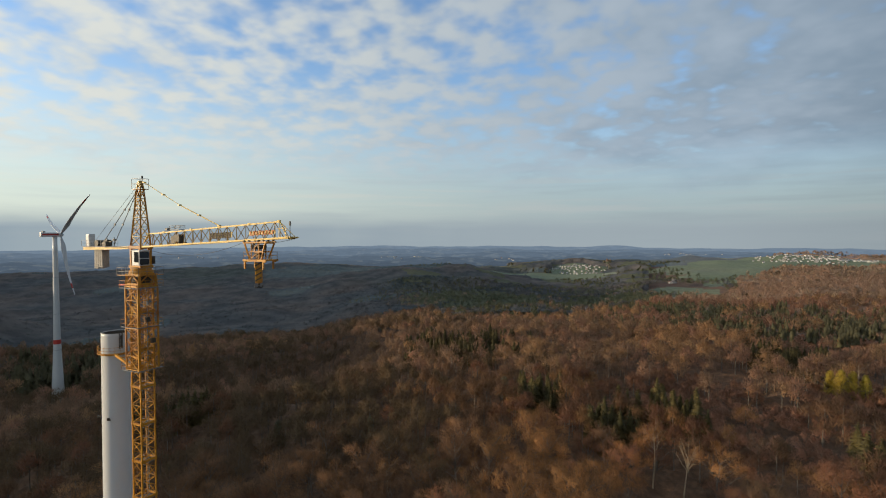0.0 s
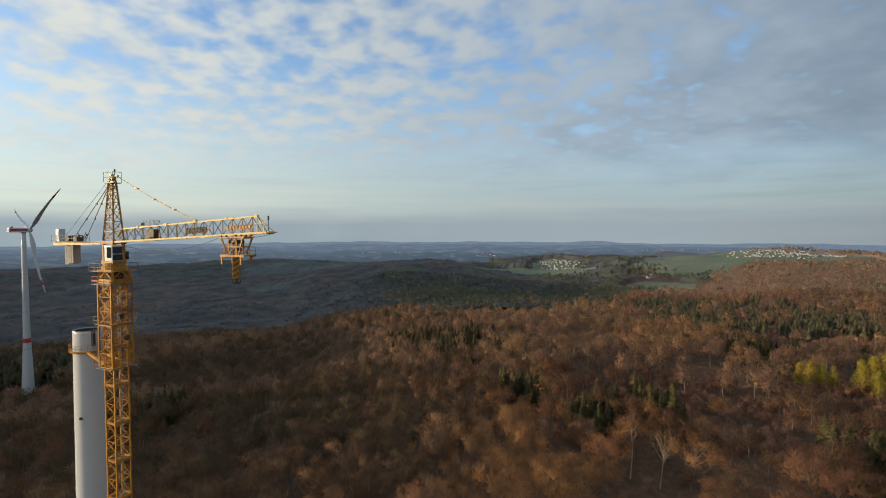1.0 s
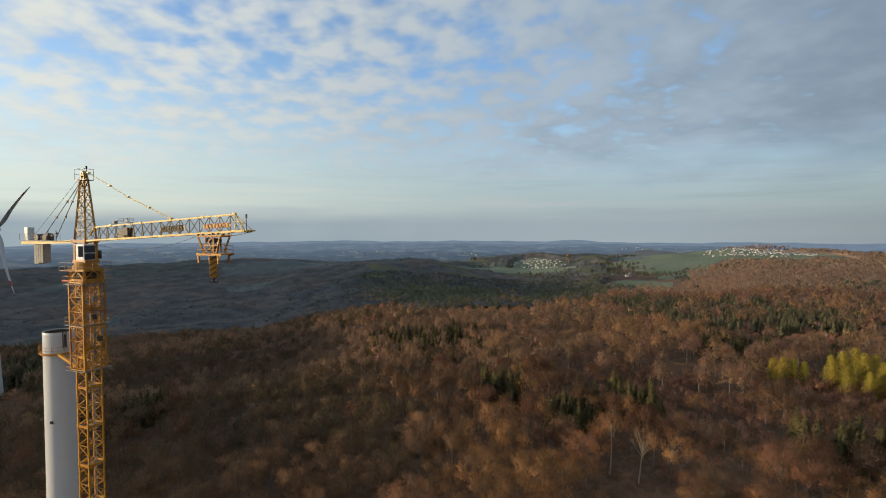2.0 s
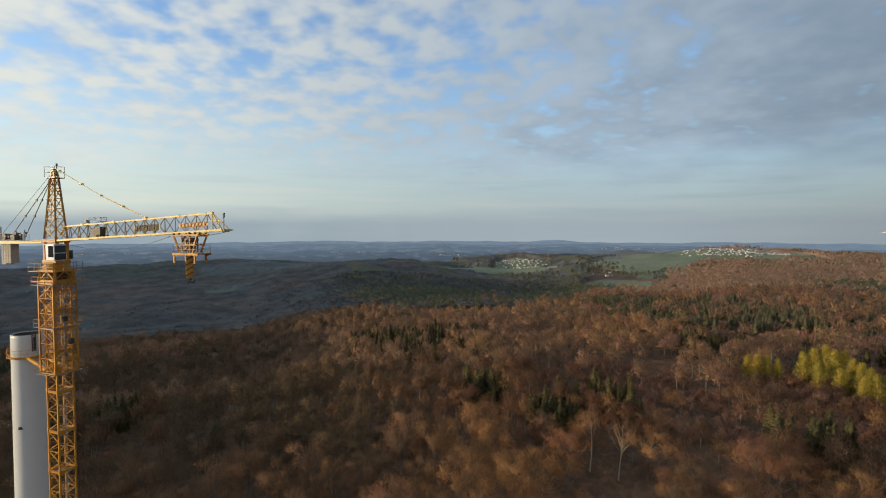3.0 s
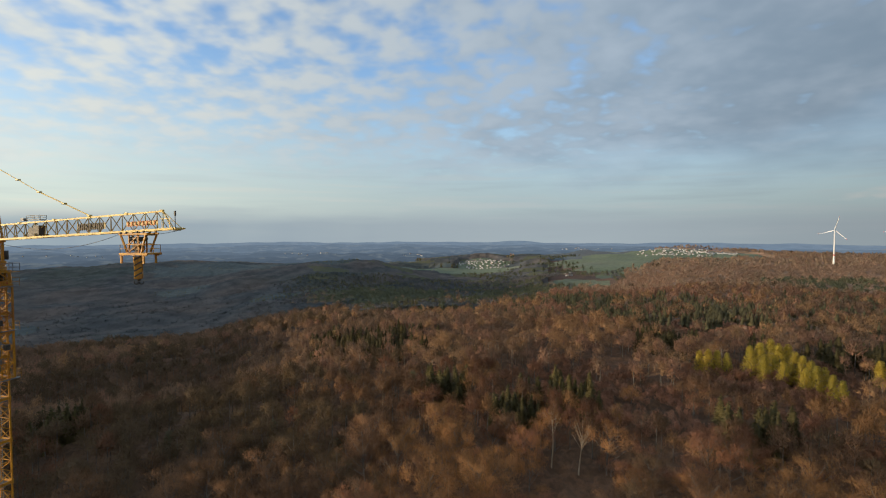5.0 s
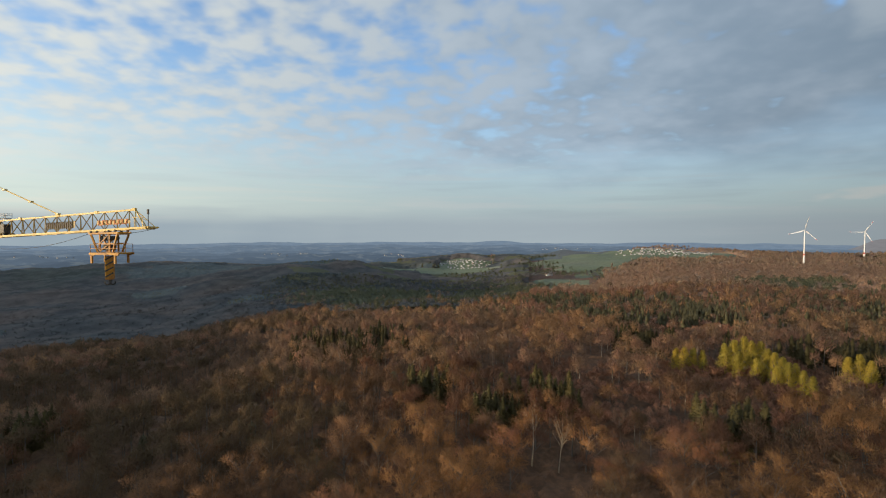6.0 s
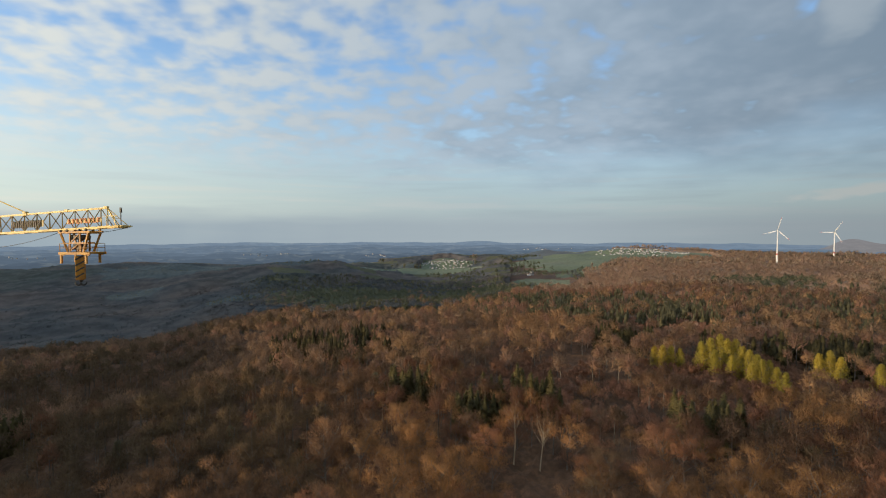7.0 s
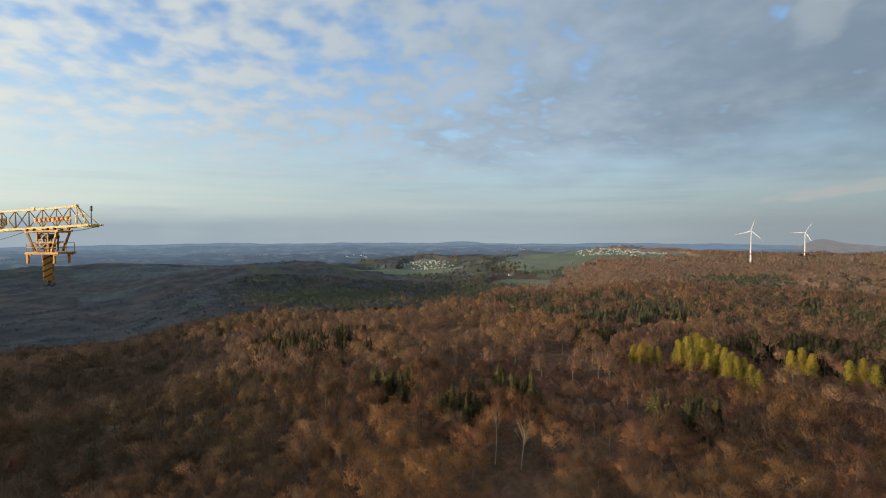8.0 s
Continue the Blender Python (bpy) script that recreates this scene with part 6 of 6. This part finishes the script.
def near_tree(kind, i, bark=BARK, name=None, label=None, pattern=None, leaf=None):
    wood, crown = pattern or NEAR[kind][i]
    n, words = (name, label) if name else NAMES[kind]
    t = thing(n, Matrix.Translation((0, 0, -500)), words, "tree", "trees of the near wood")
    for nm, (v, tri, *nrm), mat in (("trunk", wood, bark), ("crown", crown, leaf or TWIGS[kind])):
        o = mesh_object(nm, v, tri, mat, True, nrm[0] if nrm else None)
        o.parent = t
    return t


PATTERN = {k: [near_tree(k, i) for i in range(len(v))] for k, v in NEAR.items()}
X, Y, K = planted(140, 232, 12.6, -47, 63, seed=5)
g = np.random.default_rng(17)
Z = land(X, Y) - 0.3
for x, y, z, k in zip(X, Y, Z, K):
    kind = KINDS[k] if KINDS[k] in PATTERN else "brown"
    proto = PATTERN[kind][g.integers(0, len(PATTERN[kind]))]
    s = g.uniform(0.74, 1.2)
    copy_thing(proto, Matrix.Translation((x, y, z)) @ pose(0, 0, 0, g.normal(0, 2), g.normal(0, 2), g.uniform(0, 360)) @ Matrix.Diagonal((s * g.uniform(0.9, 1.1), s * g.uniform(0.9, 1.1), s, 1)))
g = np.random.default_rng(19)
for group in PATTERN.values():
    for t in group:
        for o in (*t.children, t):
            bpy.data.objects.remove(o)

# trees that stand out: pale bare ones over the clearings, and the yellow-green ones
pale_pattern = [bare_tree(410 + i, 27, 5.4, 1000, (0.8, 1.7), (0.05, 0.11), 8, 12, 0.66, girth=0.0115, limb=0.26) for i in range(2)]
dead_pattern = bare_tree(431, 26, 5.0, 520, (0.7, 1.5), (0.05, 0.10), 8, 14, 0.66, forked=True, girth=0.0115, limb=0.26)
proto = near_tree("", 0, PALE_BARK, "tall_pale_tree", "tall bare tree with a pale sunlit trunk", pale_pattern[0], TWIGS["ochre"])
proto2 = near_tree("", 0, PALE_BARK, "tall_pale_tree", "tall bare tree with a pale trunk and thin crown", pale_pattern[1], TWIGS["brown"])
dead = near_tree("", 0, PALE_BARK, "dead_tree", "leafless grey tree with forked bare limbs", dead_pattern, TWIGS["brown"])
for pat, az, r, s in ((proto, 23.5, 222, 1.3), (dead, 26.5, 218, 1.12), (proto2, 4.5, 190, 1.0), (proto2, 11.5, 182, 0.9), (proto, -6.6, 195, 0.95), (proto, 18.8, 372, 1.15), (proto2, 17.2, 368, 1.1), (proto, 20.0, 380, 1.05),
                      (proto2, 46.5, 205, 0.95), (proto, 50.0, 185, 0.9), (proto2, 33.0, 250, 0.9), (proto, 40.5, 395, 1.2), (proto2, 13.0, 330, 1.0), (proto, 9.5, 345, 1.0), (proto2, 55.0, 215, 1.0)):
    copy_thing(pat, Matrix.Translation(spot(az, r)) @ pose(0, 0, 0, 0, 0, az * 37) @ Matrix.Diagonal((s, s, s * (1.35 if pat is dead else 1), 1)))
g = np.random.default_rng(29)
for k in range(16):
    s = g.uniform(0.82, 1.05)
    copy_thing(proto2 if k % 3 else proto, Matrix.Translation(spot(g.uniform(-8, 20), g.uniform(285, 430))) @ pose(0, 0, 0, 0, 0, g.uniform(0, 360)) @ Matrix.Diagonal((s, s, s, 1)))
for t in (proto, proto2, dead):
    for o in (*t.children, t):
        bpy.data.objects.remove(o)
yellow = []
for i in range(3):
    pat = leafy(510 + i, 22, 4.3, 4400, 0.40)
    yellow.append(near_tree("", 0, BARK, "yellow_green_tree", "slim tree in bright yellow-green first leaf", pat, TWIGS["larch"]))
budding = near_tree("", 0, BARK, "budding_tree", "round tree in dull green first leaf among bare ones", leafy(531, 22, 5.2, 3000, 0.42), TWIGS["green"])
g = np.random.default_rng(23)
row = [(38.5, 388, 1.0), (39.3, 384, 1.1), (40.1, 388, 1.05), (41.0, 392, 0.95), (43.0, 395, 1.2), (43.8, 398, 1.3), (44.6, 402, 1.4), (45.3, 395, 1.35), (46.0, 400, 1.3), (46.6, 390, 1.2), (47.2, 386, 1.15), (47.8, 380, 1.1),
       (48.3, 372, 1.05), (48.9, 376, 1.0), (49.5, 366, 0.95), (50.2, 360, 0.9), (45.7, 380, 1.0), (44.2, 385, 1.05), (47.4, 368, 0.95), (52.7, 402, 1.1), (53.5, 405, 1.2), (54.3, 400, 1.1), (57.0, 398, 1.1), (57.9, 404, 1.15), (58.8, 400, 1.05), (60.0, 396, 1.1)]
for az, r, s in row:
    copy_thing(yellow[g.integers(0, 3)], Matrix.Translation(spot(az, r)) @ pose(0, 0, 0, 0, 0, g.uniform(0, 360)) @ Matrix.Diagonal((s * 1.32, s * 1.32, s, 1)))
for az, r, s in ((-26.8, 222, 0.7), (7.2, 316, 0.8), (-8.5, 258, 0.75), (-18.7, 270, 0.7), (-1.5, 235, 0.6)):
    copy_thing(budding, Matrix.Translation(spot(az, r)) @ pose(0, 0, 0, 0, 0, az * 31) @ Matrix.Diagonal((s * 1.5, s * 1.5, s, 1)))
for t in (*yellow, budding):
    for o in (*t.children, t):
        bpy.data.objects.remove(o)

# ---- the far distance ----


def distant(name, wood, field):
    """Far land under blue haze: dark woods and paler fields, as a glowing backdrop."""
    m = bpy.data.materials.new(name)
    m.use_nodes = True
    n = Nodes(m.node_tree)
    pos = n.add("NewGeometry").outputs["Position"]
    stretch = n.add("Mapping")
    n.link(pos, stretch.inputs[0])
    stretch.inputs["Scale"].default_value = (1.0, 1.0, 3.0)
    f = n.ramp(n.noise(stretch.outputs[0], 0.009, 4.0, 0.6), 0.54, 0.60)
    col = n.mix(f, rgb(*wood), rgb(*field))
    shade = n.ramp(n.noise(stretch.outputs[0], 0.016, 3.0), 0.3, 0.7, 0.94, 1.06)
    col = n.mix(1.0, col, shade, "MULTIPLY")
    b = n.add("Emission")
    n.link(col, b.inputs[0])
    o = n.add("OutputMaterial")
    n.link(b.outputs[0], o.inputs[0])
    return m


RIDGES = {}


def ridge(r, z_mid, swell, length, seed, mat, label, hills=()):
    """A long hill line across the horizon."""
    az = np.radians(np.arange(-70, 86, 0.35))
    g = np.random.default_rng(seed)
    ph = g.uniform(0, 6.28, 5)
    h = sum(np.sin(az * r / (length * f) + p) / (1 + i * 0.5) for i, (f, p) in enumerate(zip((1.0, 0.43, 0.21, 0.11, 0.06), ph))) * swell / 2
    top = z_mid + h
    for ha, hw, hh in hills:
        top = top + hh * np.exp(-((np.degrees(az) - ha) / hw) ** 2)
    RIDGES[r] = (np.degrees(az), top)
    prof = [(-420, -1.0), (-260, -0.55), (-120, -0.18), (0, 0.0), (60, -0.25), (90, -1.0)]
    V = []
    for dr, f in prof:
        z = top + f * 75
        V.append(np.stack([(r + dr) * np.sin(az), (r + dr) * np.cos(az), z + EYE], 1))
    V = np.vstack(V)
    n = len(az)
    i, j = np.meshgrid(np.arange(len(prof) - 1), np.arange(n - 1), indexing="ij")
    q = np.stack([i * n + j, i * n + j + 1, (i + 1) * n + j + 1, (i + 1) * n + j], -1).reshape(-1, 4)
    ob = mesh_object("backdrop", V, q[:, ::-1], mat, True)
    return tagged(ob, label, "distant hills", kind="structure")


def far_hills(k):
    """Hill colours with the haze in them, paler with distance."""
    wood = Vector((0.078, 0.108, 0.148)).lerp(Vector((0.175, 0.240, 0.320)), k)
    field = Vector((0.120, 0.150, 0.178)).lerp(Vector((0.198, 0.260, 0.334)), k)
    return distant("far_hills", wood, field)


# hill lines that glow, each with its haze put into the colour
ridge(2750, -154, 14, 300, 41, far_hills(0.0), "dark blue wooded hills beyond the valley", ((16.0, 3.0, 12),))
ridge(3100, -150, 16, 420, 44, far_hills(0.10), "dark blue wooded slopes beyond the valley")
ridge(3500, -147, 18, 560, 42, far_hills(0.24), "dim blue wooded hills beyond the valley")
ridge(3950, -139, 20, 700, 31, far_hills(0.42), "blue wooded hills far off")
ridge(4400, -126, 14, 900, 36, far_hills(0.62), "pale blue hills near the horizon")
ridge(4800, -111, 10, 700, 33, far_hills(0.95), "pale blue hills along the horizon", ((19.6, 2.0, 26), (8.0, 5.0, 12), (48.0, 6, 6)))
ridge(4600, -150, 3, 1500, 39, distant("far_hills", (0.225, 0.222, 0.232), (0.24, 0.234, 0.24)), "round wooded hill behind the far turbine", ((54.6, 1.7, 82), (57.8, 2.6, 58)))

# white houses of far towns on the hills' near sides
g = np.random.default_rng(91)
for r, az0, az1, n in ((3500, -8.0, 0.5, 26), (3100, 6.0, 9.0, 9), (3950, 24.0, 30.0, 14), (3500, -30.0, -24.0, 8)):
    for _ in range(n):
        az, back = g.uniform(az0, az1), g.uniform(25, 110)
        z = float(np.interp(az, *RIDGES[r])) - 75 * 0.18 * back / 120 + EYE
        m = Matrix.Translation(spot(az, r - back, z)) @ pose(0, 0, 0, 0, 0, g.uniform(0, 180)) @ Matrix.Diagonal((0.65, 0.65, 0.65, 1))
        copy_thing(PROTO[g.integers(0, 3)], m)
for p in PROTO:
    for o in (*p.children_recursive, p):
        bpy.data.objects.remove(o)
